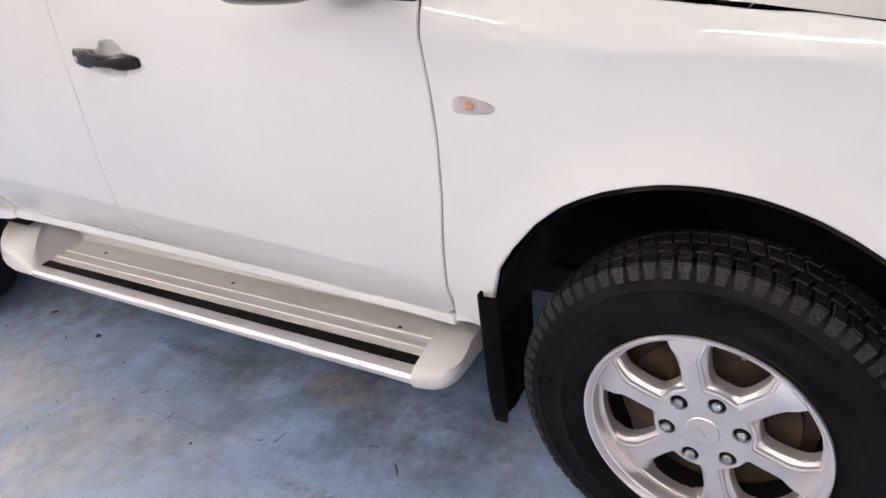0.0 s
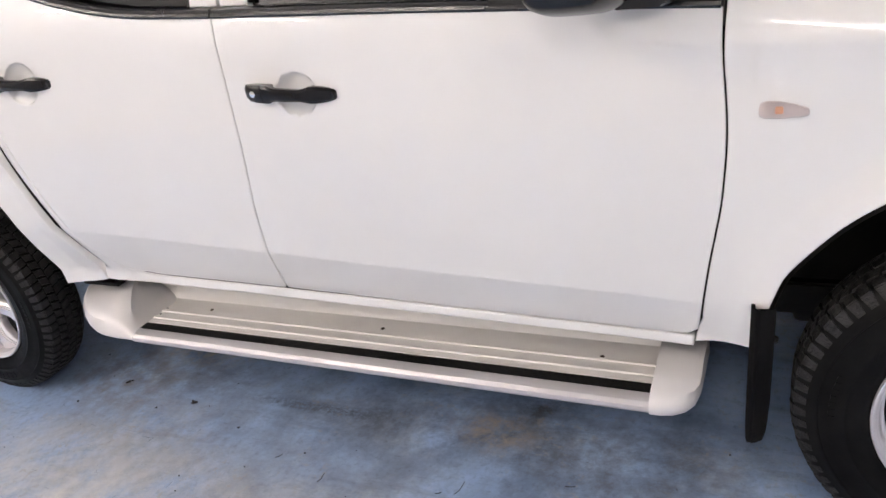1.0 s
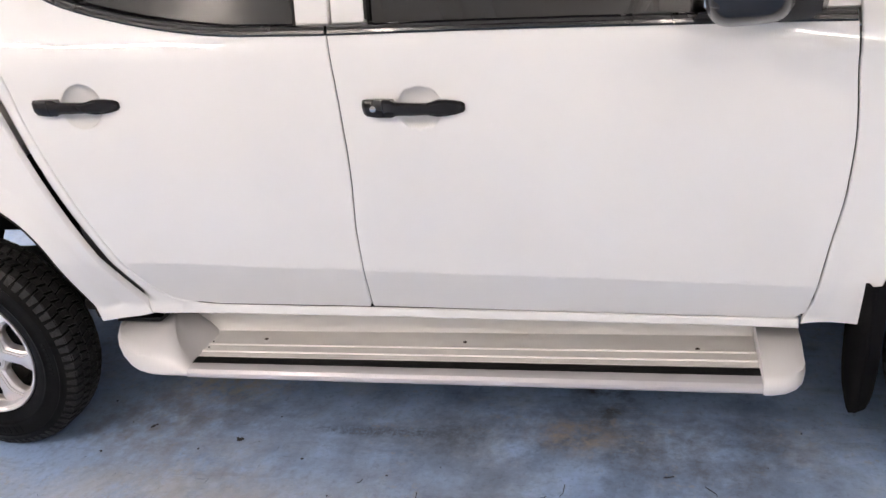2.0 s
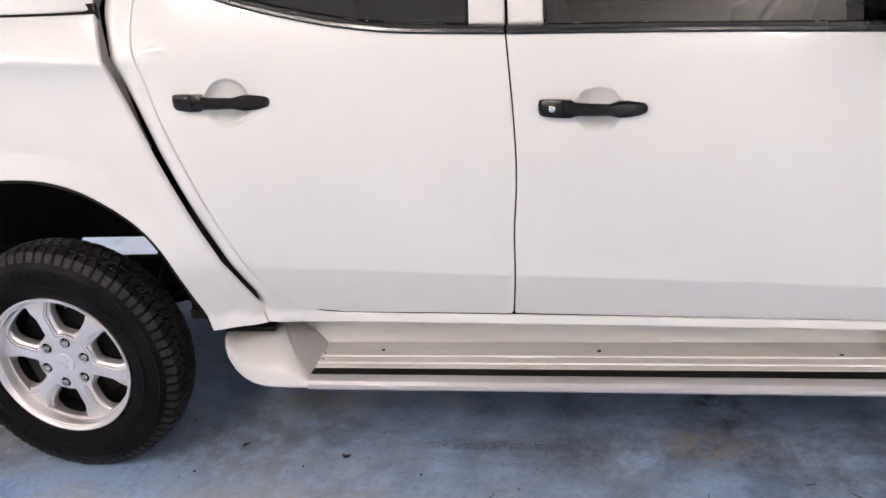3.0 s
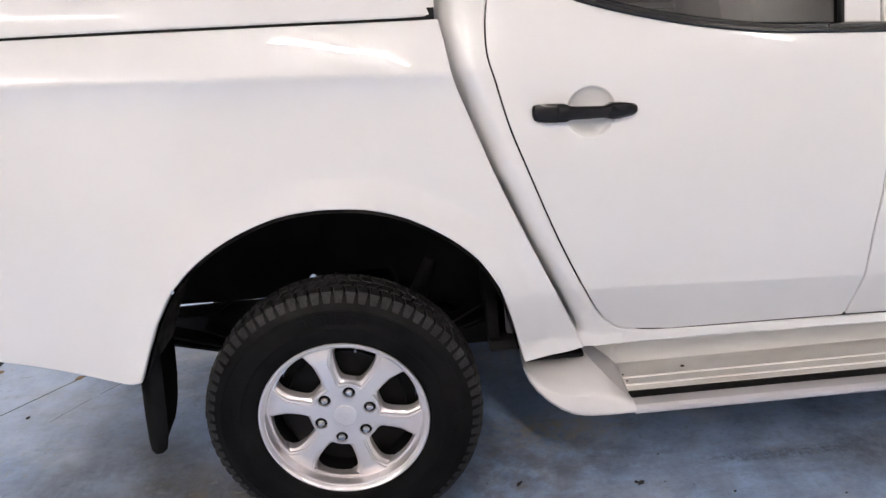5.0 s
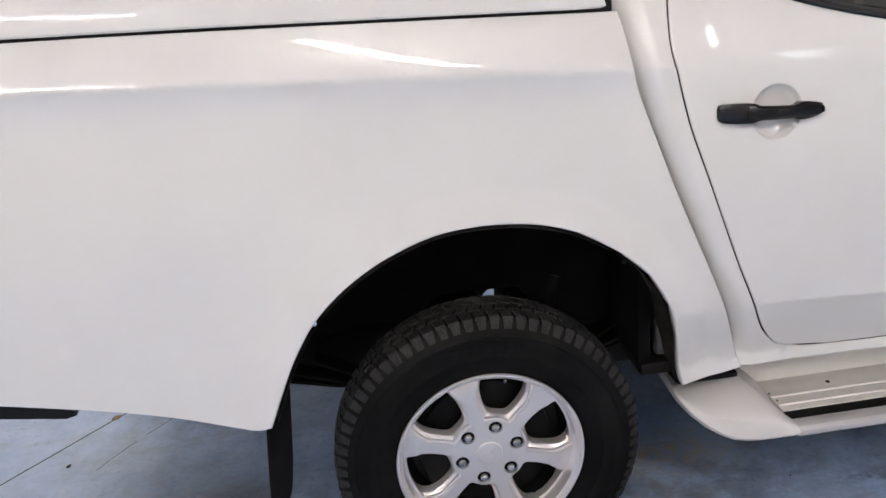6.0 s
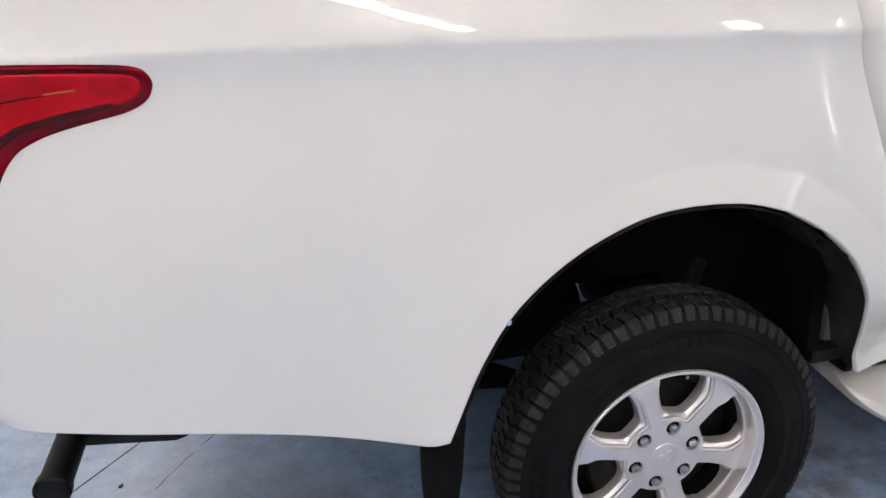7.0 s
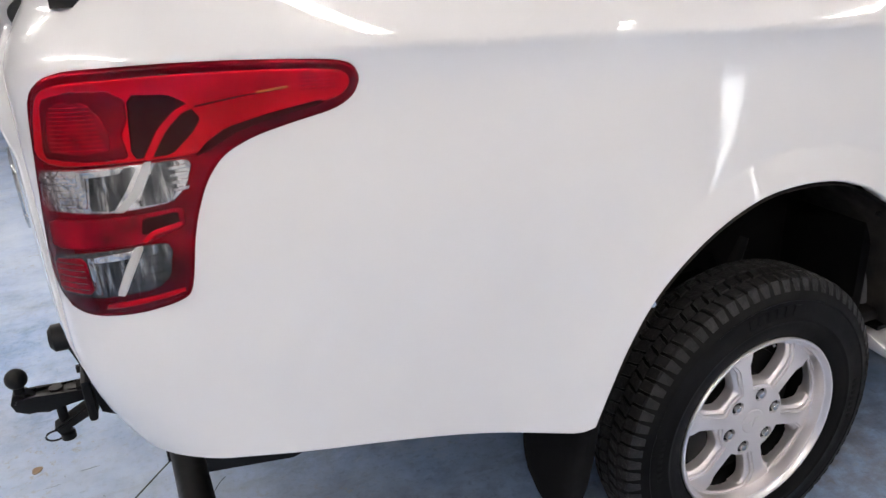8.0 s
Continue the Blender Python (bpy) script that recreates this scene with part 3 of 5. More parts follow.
rolled = [(q[0] - 0.03, q[1]) for q in bed_gap]
outline = curve([(0.30, 1.55)] + rolled) + curve([(0.622, 0.480), (0.69, 0.474)]) + curve([(0.69, 0.474), (1.34, 0.464), (2.186, 0.446), (2.436, 0.440)], 0.05) + curve([(2.436, 0.440), (2.436, 0.462)]) + curve([(2.436, 0.464)] + shifted(sill_line[::-1], 0, -0.003)[1:] + shifted(rear_gap[::-1], -GAP, -0.002)[1:] + [(0.49, 1.48)]) + curve([(0.49, 1.48), (0.50, 1.55), (0.30, 1.55)], 0.03)
fine_rows = [[(np.interp(-z, [-q[1] for q in bed_gap], [q[0] for q in bed_gap]) - 0.03 + d, z) for z in np.arange(0.5, 1.52, 0.02)] for d in (0.012, 0.022, 0.032, 0.042, 0.052, 0.062, 0.075, 0.09)]
panel("cab_side", outline, PAINT, truck, "white sill and cab corner", surf=pillar_skin, step=0.03, extra=fine_rows)

# front wing
outline = curve(shifted(a_gap, GAP)) + curve([(2.460, 0.525), (2.446, 0.482), (2.44, 0.452)]) + curve([(2.44, 0.452), (2.563, 0.473)]) + curve(ARCH_F) + curve([(3.43, 0.48), (3.62, 0.47)]) + curve([(3.62, 0.47), (3.70, 0.8), (3.66, 1.03)]) + curve([(3.66, 1.03), (3.21, 1.1165), (3.047, 1.1345), (2.8, 1.163), (2.6, 1.194), (2.516, 1.24)])
rows = [[(x, z) for x, z in offset(curve(ARCH_F) + [(3.43, 0.48)], -d)] for d in (0.02, 0.045, 0.064, 0.070, 0.074, 0.078, 0.084, 0.1)]
panel("front_wing", outline, PAINT, truck, "white front wing with flared wheel arch", extra=rows, depth=0.012)

# bed side with its rear corner
lid_line = [(-1.44, 1.412), (-1.2, 1.410), (-0.87, 1.402), (-0.45, 1.387), (0.338, 1.352)]
outline = curve(bed_gap) + curve([(0.652, 0.476), (0.60, 0.468), (0.489, 0.462)]) + curve(ARCH_R) + curve([(-0.482, 0.553), (-0.505, 0.549)]) + curve([(-0.505, 0.549), (-0.56, 0.558), (-0.78, 0.626), (-1.0, 0.684), (-1.202, 0.730), (-1.3, 0.742), (-1.44, 0.746)]) + curve([(-1.44, 0.746), (-1.44, 1.412)]) + curve(lid_line)
rows = [[(x, z) for x, z in offset(curve(ARCH_R) + [(-0.482, 0.553)], -d)] for d in (0.02, 0.045, 0.064, 0.070, 0.074, 0.078, 0.084, 0.1)]
panel("bed_side", outline, PAINT, truck, "white load bed side with flared wheel arch", extra=rows)


def backing(u, z):
    p = skin(u, z)
    edge = np.interp(-np.asarray(z), [-q[1] for q in bed_gap], [q[0] for q in bed_gap])
    p[..., 1] += 0.03 + 0.11 * (1 - smoothstep(u - edge, -0.01, 0.11))
    return p


outline = curve([(0.27, 1.36), (0.30, 1.24), (0.36, 1.0), (0.43, 0.84), (0.52, 0.66), (0.60, 0.485)], 0.05) + curve([(0.60, 0.485), (2.56, 0.455)], 0.05) + curve([(2.56, 0.455), (2.56, 1.12)], 0.05) + curve([(2.56, 1.12), (1.38, 1.205), (0.95, 1.25), (0.62, 1.34), (0.30, 1.52)], 0.05) + curve([(0.30, 1.52), (0.27, 1.36)], 0.05)
# A dark sheet stands in for the shade inside the panel gaps.
panel("gap_shade", outline, LINER, truck, "dark sheet for the shade in the door and bed gaps", surf=backing, step=0.05, depth=0.01)


# ---- wheels ----
HUB_Y, HUB_Z = 0.062, 0.369


def tyre_mesh():
    bm = bmesh.new()
    out = [(0.218, 0.000), (0.226, -0.012), (0.240, -0.0190), (0.262, -0.0225), (0.268, -0.0232), (0.270, -0.0245), (0.2735, -0.0245), (0.2755, -0.0232), (0.300, -0.0225), (0.318, -0.0205), (0.3195, -0.0217), (0.324, -0.0207), (0.3255, -0.0195), (0.340, -0.0150), (0.352, -0.0090), (0.361, -0.002), (0.3652, 0.007), (0.3655, 0.030)]
    profile = out + [(0.3655, 0.080), (0.3610, 0.112), (0.350, 0.140), (0.335, 0.160), (0.300, 0.180), (0.250, 0.178), (0.218, 0.165)]
    lathe(bm, profile, 96)
    # raised marks on the sidewall
    for start, count, width in ((62, 6, 3.6), (152, 7, 1.9), (242, 6, 3.6), (332, 7, 1.9)):
        for k in range(count):
            a0 = radians(start + k * (width + 1.3))
            a1 = a0 + radians(width)
            r0, r1 = (0.284, 0.309) if width > 2 else (0.288, 0.300)
            ring = [(r0, a0), (r1, a0), (r1, a1), (r0, a1)]
            lo = [bm.verts.new((r * math.cos(a), -0.0222, r * math.sin(a))) for r, a in ring]
            hi = [bm.verts.new((r * math.cos(a), -0.0238, r * math.sin(a))) for r, a in ring]
            bm.faces.new(hi)
            for i in range(4):
                bm.faces.new((lo[i], lo[(i + 1) % 4], hi[(i + 1) % 4], hi[i]))
    return bm


def tread_mesh():
    bm = bmesh.new()
    rnd = random.Random(4)
    pitches = 74

    def block(a0, a1, y0, y1, top, skew, base=0.360, jag=0.0):
        """A tread block between two angles and two places across, with a leaning top."""
        pts = []
        for level, shrink in ((base, 0.0), (top, 0.09)):
            da, dy = (a1 - a0) * shrink, (y1 - y0) * shrink * 0.6
            corners = ((a0 + da, y0 + dy), (a0 + da + skew * 0.5, (y0 + y1) / 2 + jag), (a0 + da + skew, y1 - dy), (a1 - da + skew, y1 - dy), (a1 - da + skew * 0.5, (y0 + y1) / 2 - jag), (a1 - da, y0 + dy))
            for a, y in corners:
                drop = max(0.0, 0.020 - y) ** 2 * 10 + max(0.0, y - 0.085) ** 2 * 6
                r = level - drop
                pts.append(bm.verts.new((r * math.cos(a), y, r * math.sin(a))))
        n = 6
        bm.faces.new(pts[n:])
        for k in range(n):
            bm.faces.new((pts[k], pts[(k + 1) % n], pts[n + (k + 1) % n], pts[n + k]))

    step = 2 * math.pi / pitches
    for k in range(pitches):
        a = k * step
        long = 0.0035 * (k % 2)
        for rib, (y0, y1, fill, skew) in enumerate(((-0.001, 0.027, 0.82, 0.14), (0.0295, 0.059, 0.87, -0.26), (0.0615, 0.092, 0.86, 0.28), (0.0945, 0.122, 0.87, -0.26), (0.1245, 0.150, 0.82, 0.14))):
            at = a + (rib * 0.37 % 1) * step
            edge = (y0 - long if rib == 0 else y0), (y1 + long if rib == 4 else y1)
            block(at, at + step * fill, *edge, 0.3705 + rnd.uniform(-0.0009, 0.0006), step * skew, 0.3640 if rib in (0, 4) else 0.3620, 0.006 if rib in (1, 2, 3) else 0.003)
        # shoulder lug running down on to the sidewall
        pts = []
        for r, y, w in ((0.3400, -0.0132, 0.28), (0.3400, 0.004, 0.28), (0.3640, 0.006, 0.38), (0.3640, 0.0010, 0.38)):
            for s in (-1, 1):
                b = a + step * 0.4 + s * step * w
                pts.append(bm.verts.new((r * math.cos(b), y - 0.004, r * math.sin(b))))
        for q in ((0, 1, 7, 6), (0, 6, 4, 2), (1, 3, 5, 7), (0, 2, 3, 1), (6, 7, 5, 4)):
            bm.faces.new([pts[i] for i in q])
    return bm


def polar(points, turn):
    return [(r * math.cos(radians(turn + a)), r * math.sin(radians(turn + a))) for a, r in points]


def rounded(poly, cut=0.3, rounds=2):
    """Corners of a closed outline cut twice over."""
    for _ in range(rounds):
        out = []
        for a, b in zip(poly, poly[1:] + poly[:1]):
            va, vb = Vector(a), Vector(b)
            out += [tuple(va.lerp(vb, cut)), tuple(va.lerp(vb, 1 - cut))]
        poly = out
    return poly


def evenly(poly, n):
    """n points at even steps round a closed outline, from its first point on."""
    p = np.array(poly + poly[:1], float)
    run = np.concatenate([[0], np.cumsum(np.hypot(*np.diff(p, axis=0).T))])
    at = np.linspace(0, run[-1], n, endpoint=False)
    return [(float(np.interp(q, run, p[:, 0])), float(np.interp(q, run, p[:, 1]))) for q in at]


def rim_face():
    """The spoked face: six spokes with stepped flanks that roll down into rounded windows, and six nut holes."""
    from mathutils.geometry import delaunay_2d_cdt

    def level(p):
        r = np.hypot(p[:, 0], p[:, 1])
        return 0.0075 + 0.010 * smoothstep(r, 0.172, 0.2078)

    windows, nuts = [], []
    for k in range(6):
        t = 60 * k
        half = [(-9, 0.0885), (-21.5, 0.0880), (-25.2, 0.158), (-19.5, 0.2066), (-12, 0.2066), (-6, 0.2066)]
        cut = [(-5, 0.0995), (-14.5, 0.105), (-18.3, 0.135), (-18.8, 0.172), (-15.5, 0.2025), (-7, 0.2032)]
        start = [(0, 0.0890)], [(0, 0.0995)]
        end = [(0, 0.2066)], [(0, 0.2032)]
        whole = [f + h + e + [(-q, r) for q, r in h[::-1]] for f, h, e in zip(start, (half, cut), end)]
        ledge = evenly(polar(whole[0], t), 64)
        ledge = ledge[:1] + [tuple((np.array(ledge[i - 1]) + 4 * np.array(ledge[i]) + np.array(ledge[(i + 1) % 64])) / 6) for i in range(1, 64)]
        soft = rounded(polar(whole[1], t), 0.25, 3)
        # the run starts again at the foot of the window
        first = min(range(len(soft)), key=lambda i: math.hypot(soft[i][0] - polar([(0, 0.0995)], t)[0][0], soft[i][1] - polar([(0, 0.0995)], t)[0][1]))
        hole = evenly(soft[first:] + soft[:first], 64)
        windows.append((ledge, hole))
        c = polar([(0, 0.06985)], t)[0]
        nuts.append([(c[0] + 0.0172 * math.cos(2 * math.pi * j / 24), c[1] + 0.0172 * math.sin(2 * math.pi * j / 24)) for j in range(24)])
    outer = [(0.2078 * math.cos(2 * math.pi * k / 120), 0.2078 * math.sin(2 * math.pi * k / 120)) for k in range(120)]
    loops = [outer] + [w[0] for w in windows] + nuts
    verts, edges = [], []
    for loop in loops:
        n, base = len(loop), len(verts)
        verts += [Vector(p) for p in loop]
        edges += [(base + k, base + (k + 1) % n) for k in range(n)]
    for r in (0.012, 0.03, 0.045):
        verts += [Vector((r * math.cos(k * math.pi / 9), r * math.sin(k * math.pi / 9))) for k in range(18)]
    for r in (0.165, 0.175, 0.185, 0.193, 0.201):
        for k in range(6):
            for a in (-4, 0, 4):
                verts.append(Vector(polar([(a, r)], 60 * k + 30)[0]))
    vs, es, fs, *_ = delaunay_2d_cdt(verts, edges, [], 0, 1e-6)
    p = np.array([(v.x, v.y) for v in vs])
    bm = bmesh.new()
    vv = [bm.verts.new((q[0], d, q[1])) for q, d in zip(p, level(p))]
    for f in fs:
        c = np.mean([p[k] for k in f], 0)[None]
        if not any(inside(c, h)[0] for h in loops[1:]):
            bm.faces.new([vv[k] for k in f])
    for ledge, hole in windows:
        hole = np.array(hole)
        lip = np.array(offset(ledge, 0.0066))
        rings = [(np.array(ledge), 0.0), (np.array(offset(ledge, 0.0009)), 0.0042), (np.array(offset(ledge, 0.0055)), 0.0050), (lip, 0.0100)]
        rings += [(lip + (hole - lip) * f, d) for f, d in ((0.50, 0.0130), (0.80, 0.0165), (0.93, 0.0215), (1.0, 0.0290), (1.0, 0.040))]
        made = [[bm.verts.new((q[0], d + down, q[1])) for q, d in zip(ring, level(ring))] for ring, down in rings]
        n = len(ledge)
        for r0, r1 in zip(made, made[1:]):
            for k in range(n):
                bm.faces.new((r0[k], r0[(k + 1) % n], r1[(k + 1) % n], r1[k]))
    for loop in nuts:
        q = np.array(loop)
        made = []
        for grow, down in ((1.0, 0.0), (0.96, 0.0012), (0.95, 0.020)):
            c = q.mean(0)
            g = c + (q - c) * grow
            made.append([bm.verts.new((a[0], d + down, a[1])) for a, d in zip(g, level(q))])
        n = len(loop)
        for r0, r1 in zip(made, made[1:]):
            for k in range(n):
                bm.faces.new((r0[k], r0[(k + 1) % n], r1[(k + 1) % n], r1[k]))
    bmesh.ops.remove_doubles(bm, verts=bm.verts, dist=1e-5)
    bmesh.ops.recalc_face_normals(bm, faces=bm.faces)
    return bm


def make_wheel(disc_mat):
    wheel = new("wheel")
    wheel.empty_display_size = 0.1
    part("tyre", TYRE.copy(), RUBBER, wheel, "worn black all-terrain tyre")
    tagged(part("tread", TREAD.copy(), TREAD_RUBBER, wheel, "black tread blocks"), kind="stuff")
    part("rim", RIM.copy(), ALLOY, wheel, "silver six-spoke alloy rim")
    part("barrel", BARREL.copy(), ALLOY, wheel, "silver rim lip and barrel")
    # The inner barrel is near black, unlike the alloy lip in front.
    part("inner_barrel", INNER.copy(), LINER, wheel, "near-black inner barrel behind the spokes")
    part("centre_cap", CENTRE.copy(), ALLOY, wheel, "round silver centre cap with a raised mark")
    for k in range(6):
        a = radians(60 * k)
        nut = part("lug_nut", NUT, NUTS, wheel, "domed chrome lug nut")
        nut.location = (0.06985 * math.cos(a), 0, 0.06985 * math.sin(a))
        # The recess floor is black: its shade is put into the colour.
        seat = part("nut_seat", SEATING, BLACK, wheel, "nut recess with its shade painted black")
        seat.location = nut.location
    valve = part("valve", capped(bmesh.new(), [(0.004, -0.004), (0.004, 0.03)], 10, (0.19 * math.cos(radians(60)), 0.02, 0.19 * math.sin(radians(60)))), SILVER, wheel, "small tyre valve")
    brake = DISC.copy()
    brake.materials.clear()
    part("brake", brake, disc_mat, wheel, "brake behind the spokes")
    return wheel


def baked(bm, name, mat, angle=35):
    ob = part(name, bm, mat, None, angle=angle)
    me = ob.data
    bpy.data.objects.remove(ob)
    return me


TREAD = baked(tread_mesh(), "tread", TREAD_RUBBER)
TYRE = baked(tyre_mesh(), "tyre", RUBBER)
RIM = baked(rim_face(), "rim", ALLOY, 22)
BARREL = baked(lathe(bmesh.new(), [(0.219, 0.004), (0.2255, -0.010), (0.2265, -0.016), (0.2245, -0.0195), (0.221, -0.0195), (0.217, -0.0165), (0.2135, -0.0095), (0.2105, -0.008), (0.2085, 0.0), (0.2075, 0.014), (0.2050, 0.036)], 120), "barrel", ALLOY)
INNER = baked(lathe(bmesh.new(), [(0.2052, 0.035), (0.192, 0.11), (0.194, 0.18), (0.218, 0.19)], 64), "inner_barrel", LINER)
cap_bm = capped(bmesh.new(), [(0.0315, 0.016), (0.0315, 0.0066), (0.0295, 0.0050), (0.012, 0.0042)], 40)
for k in range(3):
    t = pose(0, 0, 0, 0, 120 * k + 90, 0)
    prism(cap_bm, [t @ Vector((x, 0.0046, z)) for x, z in ((0.001, 0), (0.010, 0.0052), (0.019, 0), (0.010, -0.0052))], (0, -1, 0), 0.0022)
CENTRE = baked(cap_bm, "centre_cap", ALLOY)
NUT = baked(capped(bmesh.new(), [(0.0098, 0.026), (0.0098, 0.009), (0.0094, 0.006), (0.0080, 0.0030), (0.0045, 0.0014), (0.002, 0.001)], 16), "lug_nut", NUTS)
SEATING = baked(capped(bmesh.new(), [(0.0166, 0.034), (0.0166, 0.0150), (0.003, 0.0148)], 24), "nut_seat", BLACK)
disc_bm = capped(bmesh.new(), [(0.188, 0.095), (0.188, 0.082), (0.162, 0.080), (0.160, 0.070), (0.10, 0.068), (0.095, 0.052), (0.03, 0.050)], 48)
box(disc_bm, (-0.165, 0.045, -0.06), (-0.10, 0.12, 0.06), 0.012)
DISC = baked(disc_bm, "brake", RUST)

for x, y, turn, spin, mat in ((0.0, HUB_Y, 0, 15, CHASSIS), (3.0, HUB_Y, 0, 10, RUST), (0.0, 2 * MID - HUB_Y, 180, 40, CHASSIS), (3.0, 2 * MID - HUB_Y, 180, 22, RUST)):
    w = make_wheel(mat)
    w.parent = truck
    w.matrix_basis = pose(x, y, HUB_Z, 0, 0, turn) @ pose(0, 0, 0, 0, -spin, 0) @ Matrix.Diagonal((0.995, 1, 0.995, 1))
    tagged(w, "silver alloy wheel with a black all-terrain tyre")


# ---- arches, flaps, underbody ----
def liner(line, y1, out, name, mat):
    """A curved shell inside a wheel arch."""
    grown = offset(curve(line) + [line[-1]], -out)[1:-1]
    bm = bmesh.new()
    rings = [[(x, float(side(x, z)) + d, z + g) for x, z in grown] for d, g in ((0.003, 0.0), (0.022, 0.0), (0.05, 0.006))]
    rings.append([(x, max(y1 + 0.16 * float(smoothstep(x, 0.1, 0.25)) * (x < 1), float(side(x, z)) + 0.08), z + 0.008) for x, z in grown])
    loft(bm, rings)
    return part(name, bm, mat, truck, "dirty black wheel arch liner")


for line, y1 in ((ARCH_R, 0.24), (ARCH_F, 0.40)):
    mirrored(liner(line, y1, -0.009, "arch_liner", DUST))
wall = [(x, z) for x, z in curve(ARCH_F)] + [(3.43, 0.48)]
bm = bmesh.new()
prism(bm, [(x, 0.40, z) for x, z in wall], (0, 1, 0), 0.02)
mirrored(part("inner_wing", bm, LINER, truck, "black inner wing"))
# fastener heads on the liners
for x, y, z in ((2.745, 0.09, 0.79), (2.60, 0.085, 0.50), (0.34, 0.09, 0.81)):
    part("clip", capped(bmesh.new(), [(0.007, -0.003), (0.007, 0.004)], 12, (x, y, z)), BLACK, truck)
part("clip", capped(bmesh.new(), [(0.006, -0.003), (0.006, 0.004)], 12, (-0.358, float(side(-0.358, 0.79)) + 0.004, 0.788)), SILVER, truck, "pale rivet")


def mud_flap(x, z0, z1, lean, wrap, inner):
    """A moulded flap whose outer edge turns forward and whose lower corners are rounded."""
    line = [(wrap, 0.052), (wrap * 0.45, 0.043), (0.006, 0.041), (-0.003, 0.049), (-0.006, 0.07), (-0.007, 0.11), (-0.004, 0.17), (0.002, 0.22), (0.010, inner)]
    thick = 0.007
    rings = []
    for k in range(17):
        t = k / 16
        z, xx = z0 + (z1 - z0) * t, x + lean * t
        e = max(0.0, (t - 0.68) / 0.32)
        cut = 1 - math.sqrt(max(0.0, 1 - e * e)) * 0.94 if e else 0.0
        lo, hi = 0.041 + 0.035 * cut, inner - 0.10 * cut - 0.012 * t
        ring = []
        for side_x in (0.0, thick):
            row = [(xx + dx * (1 - 0.7 * cut) + side_x, lo + (y - 0.041) * (hi - lo) / (inner - 0.041), z) for dx, y in line]
            ring += row if side_x == 0.0 else row[::-1]
        rings.append(ring)
    flap = part("mud_flap", loft(bmesh.new(), rings, True), LINER, truck, "black rubber mud flap", angle=50)
    mirrored(flap)


mud_flap(-0.484, 0.66, 0.300, -0.040, 0.046, 0.275)
mud_flap(2.562, 0.59, 0.235, -0.012, 0.034, 0.245)

for y in (0.42, 1.30):
    rail = [(-1.25, 0.467), (0.14, 0.467), (0.30, 0.36), (3.55, 0.36), (3.55, 0.45), (0.36, 0.432), (0.20, 0.549), (-1.25, 0.549)]
    part("chassis_rail", prism(bmesh.new(), [(x, y, z) for x, z in rail], (0, 1, 0), 0.08, 0.008), CHASSIS, truck, "black steel chassis rail")
for y in (0.40, 1.38):
    foot = [(-1.0, 0.60), (-0.46, 0.593), (-0.31, 0.588), (-0.13, 0.59), (-0.09, 0.650), (0.15, 0.647), (0.19, 0.60), (0.22, 0.525), (0.62, 0.50)]
    part("wheel_tub", prism(bmesh.new(), [(x, y, z) for x, z in foot] + [(0.62, y, 0.97), (-1.0, y, 0.97)], (0, 1, 0), 0.02), LINER, truck, "dark inner wheel tub")
    part("brace", sweep(bmesh.new(), [(-0.42, y + 0.03, 0.55), (-0.30, y + 0.03, 0.61)], 0.016, 8), CHASSIS, truck, "dark steel brace above the rail")
part("cab_floor", box_bm((0.40, 0.14, 0.475), (2.52, 1.66, 0.51), 0.01), CHASSIS, truck, "black underside of the cab")
part("load_floor", box_bm((-1.24, 0.12, 0.955), (0.30, 1.68, 0.99), 0.01), PAINT_IN, truck, "white load floor")
for y in (0.24, 1.56):
    for x0, x1, z in ((-1.20, -0.56, 0.76), (0.44, 0.62, 0.62)):
        part("bed_inner_panel", box_bm((x0, y - 0.01, z), (x1, y + 0.01, 0.96)), LINER, truck, "dark inner bed panel")
for y in (0.33, 1.47):
    bm = bmesh.new()
    for k in range(4):
        s = 0.16 * k
        pts = [(-0.72 + s, y, 0.565 - 0.010 * k), (-0.35 + s * 0.4, y, 0.47 - 0.010 * k), (0.0, y, 0.43 - 0.010 * k), (0.35 - s * 0.4, y, 0.47 - 0.010 * k), (0.72 - s, y, 0.565 - 0.010 * k)]
        loft(bm, [[(px, py - 0.03, pz), (px, py + 0.03, pz), (px, py + 0.03, pz + 0.008), (px, py - 0.03, pz + 0.008)] for px, py, pz in pts], True)
    part("leaf_spring", bm, CHASSIS, truck, "dark leaf spring pack")
    bm = sweep(bmesh.new(), [(0.12, y + 0.05, 0.34), (0.26, y + 0.09, 0.66)], 0.028, 14)
    part("damper", bm, CHASSIS, truck, "dark damper")
part("rear_axle", capped(bmesh.new(), [(0.045, -0.68), (0.045, 0.68)], 20, (0, MID, 0.36)), CHASSIS, truck)
# Axle housing and silencer are added to block sight of the bright floor.
part("axle_housing", capped(bmesh.new(), [(0.05, -0.16), (0.10, -0.12), (0.128, -0.05), (0.132, 0.0), (0.128, 0.05), (0.10, 0.12), (0.05, 0.16)], 28, (0, MID, 0.36)), CHASSIS, truck, "black rear axle housing, added to block the view beyond")
part("silencer_blocker", box_bm((0.185, 0.74, 0.285), (0.60, 1.06, 0.462), 0.06), CHASSIS, truck, "dark box added under the bed to block the view beyond")
